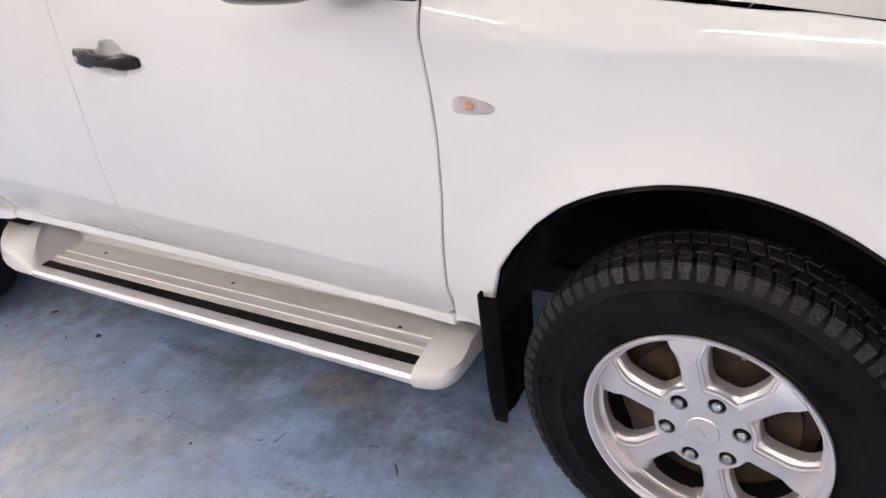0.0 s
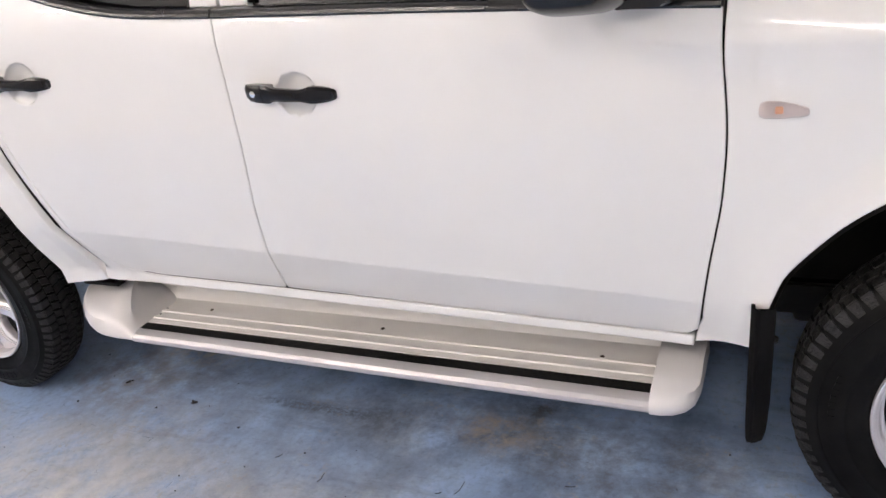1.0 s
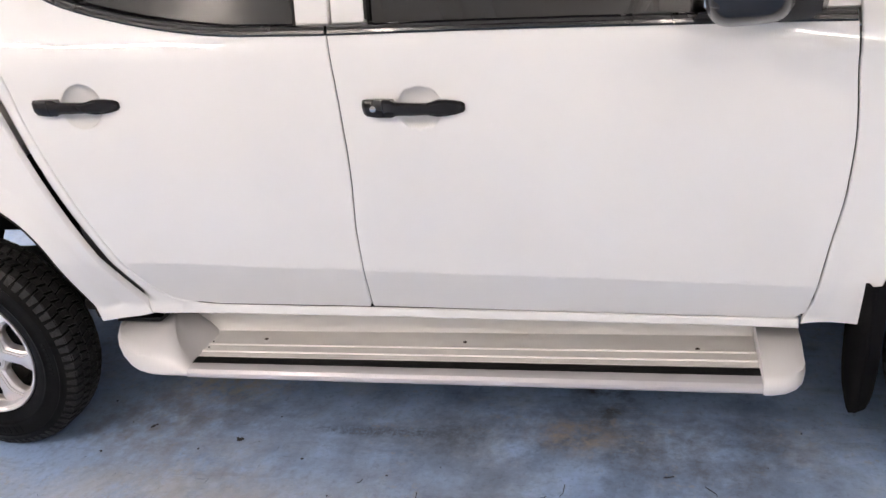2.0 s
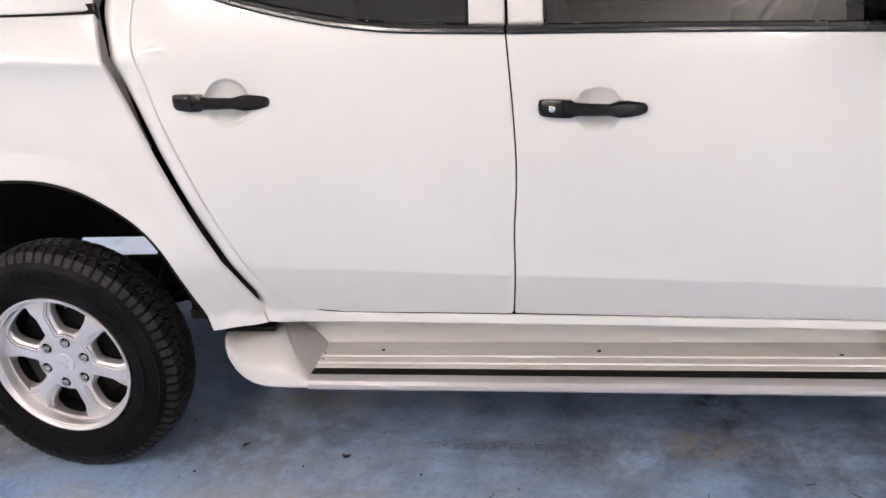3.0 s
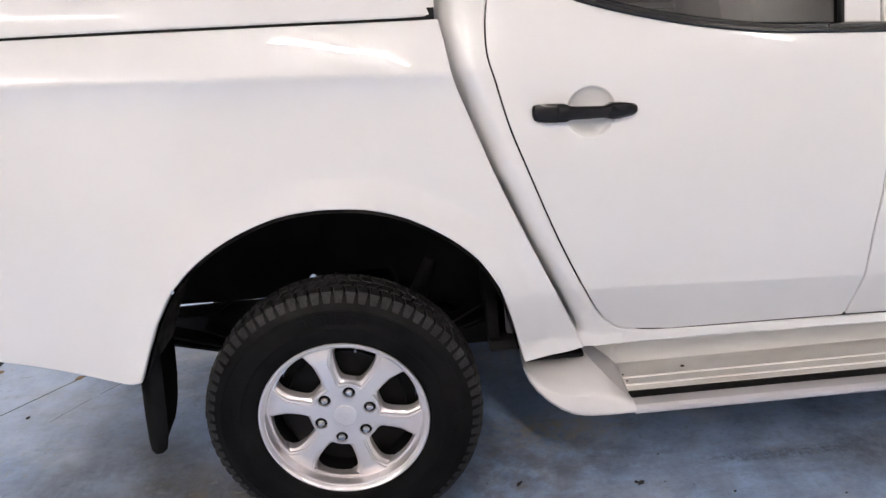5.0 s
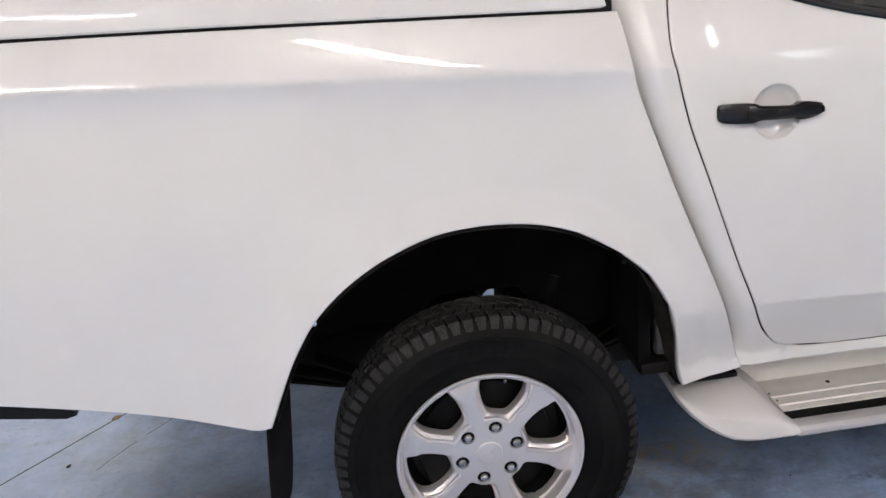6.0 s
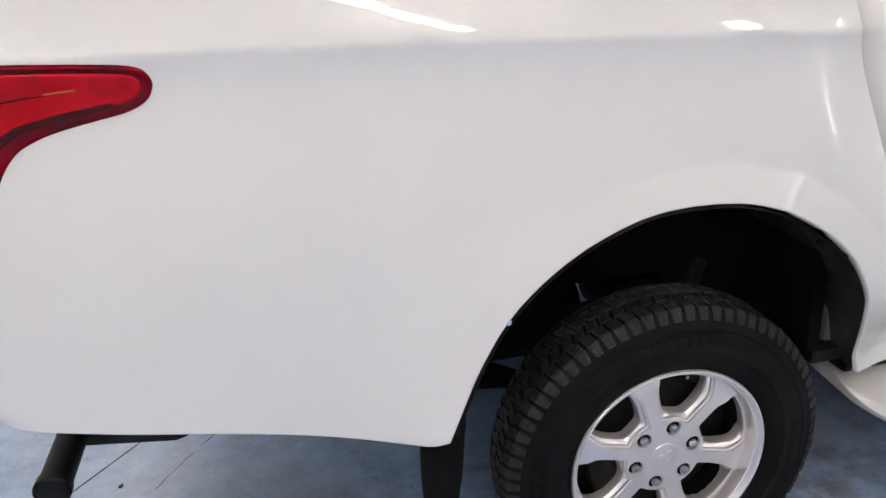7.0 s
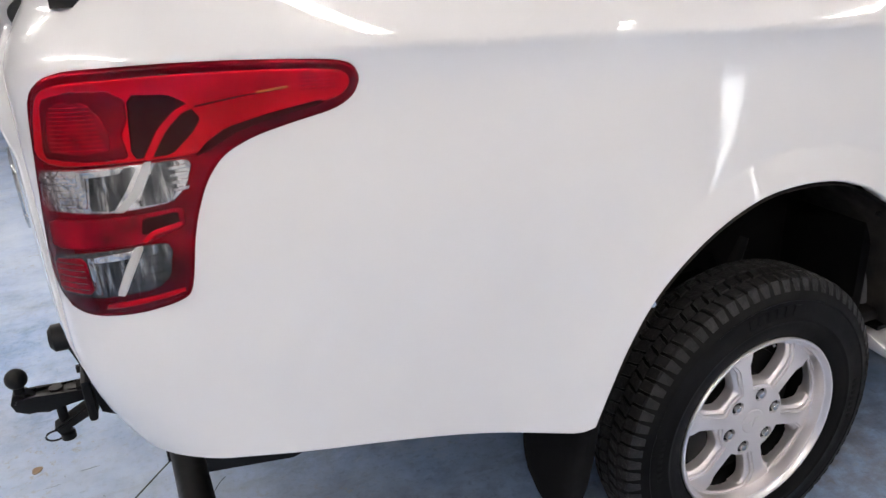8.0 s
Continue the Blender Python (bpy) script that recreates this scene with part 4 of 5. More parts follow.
# unseen underside parts added between the chassis rails to block light beneath the truck
part("tank_blocker", box_bm((0.62, 0.52, 0.27), (1.75, 0.92, 0.49), 0.04), CHASSIS, truck, "unseen tank added to block light under the cab")
part("gearbox_blocker", box_bm((1.70, 0.72, 0.28), (2.75, 1.08, 0.50), 0.06), CHASSIS, truck, "unseen box added to block light under the cab")
part("tray_blocker", box_bm((2.62, 0.48, 0.30), (3.60, 1.32, 0.36), 0.02), CHASSIS, truck, "unseen tray added to block light under the engine")
part("exhaust_blocker", sweep(bmesh.new(), [(2.6, 1.14, 0.36), (1.0, 1.18, 0.34), (0.3, 1.2, 0.42), (-0.3, 1.2, 0.50), (-1.1, 1.25, 0.46)], 0.035, 14), CHASSIS, truck, "unseen pipe added under the cab to block light")

# ---- side step ----
profile = [(0.300, 0.440), (0.288, 0.436), (0.276, 0.400), (0.264, 0.358), (0.254, 0.341), (0.240, 0.334), (0.190, 0.3325), (0.1885, 0.3365), (0.1815, 0.3365), (0.180, 0.3325), (0.151, 0.332), (0.1495, 0.336), (0.1425, 0.336), (0.141, 0.332), (0.1185, 0.3315), (0.1175, 0.327), (0.0805, 0.326), (0.0795, 0.331), (0.068, 0.3305), (0.052, 0.3265), (0.0435, 0.3195), (0.0415, 0.311), (0.046, 0.3045), (0.070, 0.303), (0.250, 0.310), (0.276, 0.335), (0.296, 0.42)]


def step_deck():
    bm = bmesh.new()
    xs = [0.7690 + (2.3535 - 0.7690) * k / 20 for k in range(21)]
    loft(bm, [[(x, y, z) for y, z in profile] for x in xs], True)
    stub = [(0.300, 0.440), (0.288, 0.436), (0.276, 0.400), (0.264, 0.358), (0.254, 0.341), (0.240, 0.334), (0.250, 0.310), (0.276, 0.335), (0.296, 0.42)]
    loft(bm, [[(x, y, z) for y, z in stub] for x in (0.66, 0.7688)], True)
    deck = part("step_deck", bm, ALUMINIUM, truck, "brushed aluminium side step deck", angle=25)
    mirrored(deck)
    lip = [(0.0800, 0.3318), (0.068, 0.3316), (0.0512, 0.3276), (0.0424, 0.3202), (0.0403, 0.311), (0.0450, 0.3034), (0.070, 0.3018), (0.070, 0.306), (0.0472, 0.3076), (0.0445, 0.311), (0.0464, 0.3186), (0.0536, 0.3256), (0.068, 0.3286), (0.0800, 0.3290)]
    bm = loft(bmesh.new(), [[(x, y, z) for y, z in lip] for x in (0.7692, 1.3, 1.8, 2.3533)], True)
    mirrored(part("step_edge", bm, EDGE, truck, "satin silver front edge of the step", angle=25))
    bm = bmesh.new()
    strip = [(0.0815, 0.3262)]
    for k in range(5):
        y = 0.0825 + k * 0.0069
        strip += [(y, 0.3318), (y + 0.0046, 0.3318), (y + 0.0052, 0.3290), (y + 0.0064, 0.3290)]
    strip += [(0.1168, 0.3262)]
    loft(bm, [[(x, y, z) for y, z in strip] for x in (0.768, 2.352)], True)
    mirrored(part("tread_strip", bm, BLACK, truck, "ribbed black rubber tread strip"))
    for x, y in ((0.950, 0.217), (1.580, 0.215), (2.210, 0.196)):
        screw = part("screw", capped(bmesh.new(), [(0.006, 0.331), (0.006, 0.3345), (0.003, 0.3355)], 12, (x, y, 0.0), "z"), RUST, truck, "small rusty deck screw")
    for x in (0.775, 0.778):
        part("screw", capped(bmesh.new(), [(0.003, 0.330), (0.003, 0.3345)], 8, (x, 0.2 if x < 0.777 else 0.165, 0.0), "z"), BLACK, truck)


step_deck()


def rear_cap():
    """A moulded end: rounded outside, cut on its inner side by a scoop down to the deck."""
    rings = []
    for x, yo, zb in ((0.492, 0.150, 0.395), (0.500, 0.122, 0.379), (0.517, 0.096, 0.360), (0.545, 0.072, 0.339), (0.575, 0.055, 0.322), (0.605, 0.046, 0.310), (0.635, 0.042, 0.3045), (0.66, 0.040, 0.3025), (0.68, 0.0395, 0.3018), (0.70, 0.039, 0.3015), (0.715, 0.039, 0.3015), (0.73, 0.039, 0.3015), (0.745, 0.039, 0.3015), (0.758, 0.039, 0.3015), (0.7705, 0.039, 0.3015)):
        tall = float(np.interp(x, [0.49, 0.517, 0.545, 0.575, 0.605, 0.635, 0.66, 0.70, 0.735, 0.755, 0.7705], [0.016, 0.044, 0.068, 0.088, 0.101, 0.109, 0.110, 0.098, 0.072, 0.046, 0.027]))
        rim = float(np.interp(x, [0.655, 0.67, 0.69, 0.71, 0.73, 0.75, 0.7705], [0.222, 0.185, 0.150, 0.122, 0.100, 0.085, 0.076]))
        back = float(np.interp(x, [0.655, 0.70, 0.742, 0.7705], [0.430, 0.404, 0.367, 0.336]))
        z0 = zb + 0.016

        def outer(y):
            k = max((y - yo) / 0.17, 0)
            return z0 + tall * (0.34 * (1 - (1 - min(k / 0.12, 1)) ** 2) + 0.66 * min(k, 1) ** 0.8)

        ring = [(x, 0.26, zb + 0.012), (x, yo + 0.032, zb), (x, yo + 0.012, zb + 0.003), (x, yo + 0.003, zb + 0.009), (x, yo, z0)]
        for k in (0.03, 0.08, 0.16, 0.28, 0.45, 0.68, 1.0):
            y = yo + (rim - yo) * k
            ring.append((x, y, outer(y)))
        zr = outer(rim)
        for k in (0.06, 0.35, 0.7, 1.0):
            y = rim + (0.235 - rim) * k
            z = zr + (back - zr) * k - 0.012 * math.sin(math.pi * min(k * 1.1, 1)) * min(1, (0.222 - rim) / 0.05 + 0.0)
            ring.append((x, y, min(z, outer(y) + 0.0)))
        ring.append((x, 0.26, max(back, zb + 0.03)))
        rings.append(ring)
    bm = loft(bmesh.new(), rings, True)
    mirrored(part("rear_end_cap", bm, CAP, truck, "silver moulded step end cap with a scooped inner face", angle=28))


def front_cap():
    rings = []
    for x, k, drop in ((2.352, 0.0, 0.0), (2.372, 0.0, 0.0), (2.40, 0.006, 0.0), (2.425, 0.018, 0.004), (2.443, 0.036, 0.012), (2.452, 0.062, 0.026)):
        rings.append([(x, 0.26, 0.31 + drop), (x, 0.07 + k, 0.297 + drop), (x, 0.046 + k, 0.299 + drop), (x, 0.036 + k, 0.307 + drop), (x, 0.033 + k, 0.318 + drop), (x, 0.037 + k, 0.334 + drop * 0.5), (x, 0.052 + k * 0.8, 0.349 + drop * 0.3), (x, 0.10 + k * 0.5, 0.364), (x, 0.16, 0.380), (x, 0.22, 0.388), (x, 0.26, 0.390)])
    bm = loft(bmesh.new(), rings, True)
    mirrored(part("front_end_cap", bm, CAP, truck, "silver moulded step end cap"))


rear_cap()
front_cap()
for x in (0.62, 1.50, 2.38):
    bm = box_bm((x - 0.03, 0.30, 0.33), (x + 0.03, 0.48, 0.36), 0.005)
    part("step_bracket", bm, BLACK, truck)
bm = box_bm((0.497, 0.145, 0.434), (0.655, 0.30, 0.448), 0.004)
part("cap_seal", bm, CHASSIS, truck, "black bracket above the step cap")


# ---- door handles ----
def door_handle(cx, cz, lock, door):
    slope = -0.065
    rows = [(0.0, 0.008, 0.006, 0.0), (0.003, 0.0145, 0.011, 0.0), (0.012, 0.0175, 0.017, 0.0), (0.035, 0.0185, 0.023, 0.0), (0.057, 0.0185, 0.026, 0.0), (0.0582, 0.0172, 0.0240, 0.0), (0.0594, 0.0185, 0.0263, 0.0), (0.076, 0.0180, 0.0275, 0.0), (0.086, 0.0138, 0.0295, 0.012), (0.095, 0.0130, 0.0305, 0.015), (0.125, 0.0125, 0.033, 0.017), (0.163, 0.0116, 0.031, 0.015), (0.175, 0.0140, 0.0285, 0.010), (0.186, 0.0165, 0.025, 0.0), (0.205, 0.0163, 0.020, 0.0), (0.228, 0.0138, 0.0145, 0.0), (0.243, 0.0105, 0.010, 0.0), (0.249, 0.006, 0.006, 0.0)]
    rows = [(d, hz * 1.16, proud, back) for d, hz, proud, back in rows]
    rings = []
    for d, hz, proud, back in rows:
        x, z = cx + d, cz + slope * d
        base = float(side(cx - 0.01, cz)) + (float(side(cx + 0.26, cz)) - float(side(cx - 0.01, cz))) * d / 0.25
        yo, yi = base - proud, base + 0.004 - back
        c = 0.35 * hz
        rings.append([(x, yi, z - hz * 0.9), (x, yo + 0.006, z - hz), (x, yo + 0.001, z - hz + c), (x, yo, z), (x, yo + 0.001, z + hz - c), (x, yo + 0.006, z + hz), (x, yi, z + hz * 0.9)])
    bm = loft(bmesh.new(), rings, True)
    h = part("door_handle", bm, HANDLE, truck, "black plastic pull door handle", angle=30)
    mirrored(h)
    h.parent = door
    if lock:
        x, z = cx + 0.033, cz + slope * 0.033 + 0.0005
        y = float(side(cx, cz)) - 0.0235
        part("key_lock", capped(bmesh.new(), [(0.0075, 0.004), (0.0075, -0.0012), (0.006, -0.002)], 20, (x, y, z)), NUTS, door, "round metal key lock")
    tip = part("handle_end", box_bm((cx + 0.2415, float(side(cx + 0.25, cz)) - 0.0125, cz - 0.0225), (cx + 0.2455, float(side(cx + 0.25, cz)) - 0.006, cz - 0.0105), 0.0015), GLOSSY, door, "small grey end mark")


door_handle(*HANDLES[0], False, REAR_DOOR)
door_handle(*HANDLES[1], True, FRONT_DOOR)


# ---- windows, cab and roof ----
def upper(inset=0.0):
    """The sloping plane of the side windows."""
    def surf(u, z):
        u, z = np.asarray(u, float), np.asarray(z, float)
        return np.stack([u, 0.134 + inset + 0.21 * (z - 1.235) + 0 * u, z], -1)
    return surf


def belt(points, name):
    """The black strip along the foot of the windows."""
    path = [(x, z) for x, z in curve(points, 0.04)] + [points[-1]]
    rings = []
    for i, (x, z) in enumerate(path):
        y = float(skin(x, z)[1])
        rings.append([(x, y + 0.012, z - 0.003), (x, y - 0.003, z - 0.001), (x, y - 0.0045, z + 0.004), (x, y - 0.002, z + 0.0105), (x, y + 0.001, z + 0.0115), (x, y + 0.001, z + 0.014), (x, y + 0.002, z + 0.0185), (x, y + 0.009, z + 0.021), (x, y + 0.013, z + 0.0215), (x, y + 0.03, z + 0.018)])
    bm = loft(bmesh.new(), rings, True)
    mirrored(part(name, bm, GLOSSY, truck, "glossy black window strip"))


belt([(0.50, 1.475)] + belt_rear[:-1] + [(1.373, 1.231)], "rear_belt_strip")
belt([(1.380, 1.2305)] + belt_front[1:-1] + [(2.50, 1.159)], "front_belt_strip")

top = 1.66
outline = [(1.287, 1.256), (1.3725, 1.250), (1.376, top), (1.30, top)]
panel("rear_door_frame", [p for a, b in zip(outline, outline[1:] + outline[:1]) for p in curve([a, b], 0.05)], PAINT, truck, "white door frame", surf=upper(), depth=0.02)
outline = [(1.3805, 1.250), (1.463, 1.246), (1.466, top), (1.384, top)]
panel("front_door_frame", [p for a, b in zip(outline, outline[1:] + outline[:1]) for p in curve([a, b], 0.05)], PAINT, truck, "white door frame", surf=upper(), depth=0.02)
outline = [(0.50, 1.55), (0.56, 1.45), (0.70, 1.362), (0.84, 1.322), (0.98, 1.291), (1.11, 1.27), (1.295, 1.255), (1.305, top), (0.58, top)]
panel("rear_window", [p for a, b in zip(outline, outline[1:] + outline[:1]) for p in curve([a, b], 0.05)], GLASS, truck, "dark tinted rear door glass", surf=upper(0.02), depth=0.002, edge=0.001)
outline = [(1.455, 1.243), (1.8, 1.222), (2.2, 1.195), (2.42, 1.182), (2.02, top), (1.46, top)]
panel("front_window", [p for a, b in zip(outline, outline[1:] + outline[:1]) for p in curve([a, b], 0.05)], GLASS, truck, "tinted front door glass", surf=upper(0.02), depth=0.002, edge=0.001)
for x0, x1, w in ((1.279, 1.2885, "rear"), (1.4615, 1.471, "front")):
    outline = [(x0, 1.252), (x1, 1.251), (x1 + 0.004, top), (x0 + 0.004, top)]
    panel("glass_run", [p for a, b in zip(outline, outline[1:] + outline[:1]) for p in curve([a, b], 0.05)], BLACK, truck, "black glass run", surf=upper(0.002), depth=0.03, edge=0.002)
# front pillar and quarter, closing the door opening
outline = [(2.42, 1.186), (2.56, 1.176), (2.08, top), (2.02, top)]
panel("front_pillar", [p for a, b in zip(outline, outline[1:] + outline[:1]) for p in curve([a, b], 0.05)], PAINT, truck, "white windscreen pillar", surf=upper(-0.004), depth=0.04)
outline = [(0.36, 1.53), (0.48, 1.53), (0.58, top), (0.42, top)]
panel("rear_pillar", [p for a, b in zip(outline, outline[1:] + outline[:1]) for p in curve([a, b], 0.05)], PAINT, truck, "white rear cab pillar", surf=upper(-0.004), depth=0.03)

rings = []
for x, z in ((0.40, 1.64), (0.46, 1.70), (0.7, 1.745), (1.2, 1.765), (1.7, 1.755), (2.0, 1.71), (2.08, 1.665)):
    rings.append([(x, 0.218, 1.645), (x, 0.228, z - 0.03), (x, 0.33, z - 0.008), (x, 0.6, z + 0.01), (x, MID, z + 0.015), (x, 1.2, z + 0.01), (x, 1.47, z - 0.008), (x, 1.572, z - 0.03), (x, 1.582, 1.645)])
part("roof", loft(bmesh.new(), rings, True), PAINT, truck, "white cab roof")
bm = bmesh.new()
loft(bm, [[(2.54, 0.20, 1.17), (2.60, 0.5, 1.175), (2.62, MID, 1.18), (2.60, 1.3, 1.175), (2.54, 1.60, 1.17)], [(2.06, 0.29, 1.66), (2.10, 0.55, 1.67), (2.11, MID, 1.672), (2.10, 1.25, 1.67), (2.06, 1.51, 1.66)]])
part("windscreen", bm, GLASS, truck, "tinted windscreen")
bm = bmesh.new()
box(bm, (0.40, 0.16, 0.50), (0.43, 1.64, 1.30))
# Near black instead of white: the shade behind the cab is in the colour.
part("cab_rear_wall", bm, LINER, truck, "cab rear wall, coloured black for the shade behind the cab")
bm = bmesh.new()
loft(bm, [[(0.405, 0.18, 1.30), (0.405, 1.62, 1.30)], [(0.42, 0.28, 1.65), (0.42, 1.52, 1.65)]])
part("rear_screen", bm, GLASS, truck, "dark tinted rear screen")


def seat(x, y, width):
    bm = bmesh.new()
    box(bm, (x - 0.25, y - width / 2, 0.62), (x + 0.27, y + width / 2, 0.82), 0.05)
    box(bm, (x - 0.36, y - width / 2, 0.74), (x - 0.20, y + width / 2, 1.36), 0.05, pose(0, 0, 0, 0, -12, 0))
    for dy in ((0,) if width < 1 else (-0.4, 0.4)):
        box(bm, (x - 0.43, y + dy - 0.13, 1.38), (x - 0.33, y + dy + 0.13, 1.56), 0.04, pose(0, 0, 0, 0, -12, 0))
    part("cab_seat", bm, SEAT, truck, "dark grey cloth cab seat")


seat(1.72, 0.52, 0.52)
seat(1.72, 1.28, 0.52)
seat(0.86, MID, 1.3)
bm = bmesh.new()
for k in range(28):
    a = 2 * math.pi * k / 28
    bm.verts.new((0.19 * math.cos(a), 0.19 * math.sin(a), 0))
ring = [pose(2.05, 0.52, 1.12, 0, -62, 0) @ Vector((0.19 * math.cos(2 * math.pi * k / 28), 0.19 * math.sin(2 * math.pi * k / 28), 0)) for k in range(29)]
bm.free()
part("steering_wheel", sweep(bmesh.new(), ring, 0.015, 10), BLACK, truck, "black steering wheel")
part("dashboard", box_bm((2.12, 0.22, 0.80), (2.50, 1.58, 1.14), 0.06), BLACK, truck, "black dashboard")
part("cab_lining", box_bm((0.45, 0.17, 0.51), (2.50, 0.20, 1.16), 0.01), SEAT, truck, "dark door lining")
part("cab_lining", box_bm((0.45, 1.60, 0.51), (2.50, 1.63, 1.16), 0.01), SEAT, truck, "dark door lining")

# ---- wing mirror ----
def mirror_shell():
    rings = []
    for y, x0, x1, z0, z1 in ((-0.130, 2.235, 2.285, 1.262, 1.35), (-0.1275, 2.220, 2.315, 1.238, 1.375), (-0.119, 2.211, 2.335, 1.219, 1.392), (-0.098, 2.206, 2.352, 1.204, 1.408), (-0.06, 2.204, 2.365, 1.192, 1.418), (-0.02, 2.205, 2.372, 1.184, 1.420), (0.02, 2.210, 2.374, 1.1815, 1.412), (0.045, 2.224, 2.368, 1.184, 1.395), (0.06, 2.252, 2.352, 1.192, 1.36)):
        xm, zm, a, b = (x0 + x1) / 2, (z0 + z1) / 2, (x1 - x0) / 2, (z1 - z0) / 2
        ring = []
        for k in range(36):
            t = 2 * math.pi * k / 36
            c, s = math.cos(t), math.sin(t)
            ring.append((xm + a * math.copysign(abs(c) ** 0.5, c), y, zm + b * math.copysign(abs(s) ** 0.5, s)))
        rings.append(ring)
    return loft(bmesh.new(), rings, True)


shell = part("mirror_shell", mirror_shell(), GLOSSY, truck, "glossy black wing mirror", angle=50)
mirrored(shell)
part("mirror_glass", box_bm((2.2015, -0.095, 1.235), (2.2055, 0.02, 1.385), 0.002), CHROME, shell, "mirror glass")
rings = []
for k in (0, 0.2, 0.45, 0.7, 1.0):
    y = 0.04 + 0.125 * k
    x, z = 2.365 + 0.04 * k, 1.194 - 0.004 * math.sin(math.pi * k)
    rings.append([(x - 0.05, y, z - 0.010), (x - 0.03, y, z - 0.017), (x + 0.04, y, z - 0.017), (x + 0.06, y, z - 0.006), (x + 0.062, y, z + 0.015), (x + 0.045, y, z + 0.05), (x - 0.045, y, z + 0.05), (x - 0.055, y, z + 0.015)])
mirrored(part("mirror_arm", loft(bmesh.new(), rings, True), GLOSSY, truck, "black mirror arm"))

# ---- bonnet and front ----
rings = []
for x, drop in ((2.50, 0.0), (2.6, 0.0), (2.8, 0.005), (3.05, 0.012), (3.3, 0.035), (3.5, 0.075), (3.64, 0.13)):
    z = 1.215 - 0.25 * (x - 2.5) * 0.5 - drop
    row = []
    flank = float(skin(x, float(np.interp(x, [2.5, 2.6, 2.8, 3.047, 3.21, 3.66], [1.24, 1.195, 1.164, 1.136, 1.118, 1.03])))[1]) + 0.003
    for k in range(13):
        y = flank + (2 * MID - 2 * flank) * k / 12
        e = min(k, 12 - k) / 6
        edge = float(np.interp(x, [2.5, 2.6, 2.8, 3.047, 3.21, 3.66], [1.245, 1.199, 1.168, 1.140, 1.122, 1.034]))
        row.append((x, y, edge + (max(z - edge, 0) + 0.075) * (1 - (1 - e) ** 2.2)))
    rings.append(row)
bm = loft(bmesh.new(), rings)
part("bonnet", bm, PAINT, truck, "white bonnet")
rings = []
for z, x, k in ((0.36, 3.70, 0.10), (0.45, 3.76, 0.05), (0.62, 3.80, 0.0), (0.80, 3.80, 0.0), (0.95, 3.76, 0.02), (1.06, 3.68, 0.05)):
    rings.append([(3.50, 0.10 + k, z), (x - 0.10, 0.14 + k, z), (x - 0.02, 0.3 + k, z), (x, 0.6, z), (x + 0.01, MID, z), (x, 1.2, z), (x - 0.02, 1.5 - k, z), (x - 0.10, 1.66 - k, z), (3.50, 1.70 - k, z)])
part("front_panel", loft(bmesh.new(), rings), PAINT, truck, "plain white front end")

# side indicator on the wing
def wing_at(x, z, lift=0.0):
    p = skin(x, z)
    return Vector((p[0], p[1] - lift, p[2]))


shape = [(2.564, 0.986), (2.567, 0.9955), (2.578, 0.999), (2.60, 0.997), (2.625, 0.9915), (2.643, 0.985), (2.645, 0.977), (2.640, 0.9725), (2.60, 0.9695), (2.573, 0.970), (2.565, 0.975)]
bm = bmesh.new()
prism(bm, [wing_at(x, z, -0.004) for x, z in shape], (0, -1, 0), 0.007, 0.001)
ind = part("side_indicator", bm, FROST, truck, "small side indicator")
mirrored(ind)
bm = bmesh.new()
lifted = [wing_at(x * 0.999 + 2.604 * 0.001, z, 0.004) for x, z in shape]
prism(bm, lifted, (0, -1, 0), 0.006, 0.0015)
part("indicator_lens", bm, CLEAR, ind, "clear indicator lens")
part("bulb", box_bm((2.590, wing_at(2.60, 0.984).y - 0.0075, 0.977), (2.604, wing_at(2.60, 0.984).y - 0.003, 0.990), 0.004), BULB, ind, "pale amber bulb")


# ---- load bed: lid, tailgate, tail lamp, tow bar ----
def lid_skin():
    rings = []
    for x in [-1.27, -1.262, -1.24] + [-1.2 + 1.53 * k / 18 for k in range(19)] + [0.331]:
        z = float(np.interp(x, [-1.3, -1.2, -0.87, -0.45, 0.338], [1.412, 1.412, 1.406, 1.391, 1.356])) + 0.001
        y = float(skin(max(x, -1.18), z)[1]) - 0.004
        k = 0.02 if x < -1.265 or x > 0.33 else 0.0
        row = [(x, y + 0.05, z + 0.002), (x, y + 0.003 + k, z), (x, y + k, z + 0.004), (x, y + 0.002 + k, z + 0.03), (x, y + 0.016 + k, z + 0.075), (x, y + 0.032 + k, z + 0.105), (x, y + 0.06 + k, z + 0.13), (x, y + 0.12, z + 0.145), (x, y + 0.3, z + 0.155), (x, MID, z + 0.165)]
        row += [(p[0], 2 * MID - p[1], p[2]) for p in row[::-1][1:]]
        rings.append(row)
    return loft(bmesh.new(), rings)


part("bed_lid", lid_skin(), PAINT, truck, "white hard lid over the load bed")
bm = bmesh.new()
for s in (1, -1):
    for k in range(1):
        rows = []
        for x in np.linspace(-1.26, 0.33, 24):
            z = float(np.interp(x, [-1.3, -1.2, -0.87, -0.45, 0.338], [1.412, 1.412, 1.406, 1.391, 1.356]))
            y = float(skin(max(x, -1.18), z)[1]) + 0.014
            rows.append([(x, y, z - 0.02), (x, y + 0.02, z - 0.02), (x, y + 0.02, z + 0.02), (x, y, z + 0.02)])
        b2 = loft(bmesh.new(), rows, True)
        seal = part("lid_seal", b2, BLACK, truck, "black lid seal")
        if s == -1:
            break
        mirrored(seal)
    break
bm.free()
bm = bmesh.new()
box(bm, (-1.285, 0.30, 1.375), (-1.20, 1.50, 1.425), 0.012)
part("lid_rear_seal", bm, BLACK, truck, "black rubber lip of the lid")


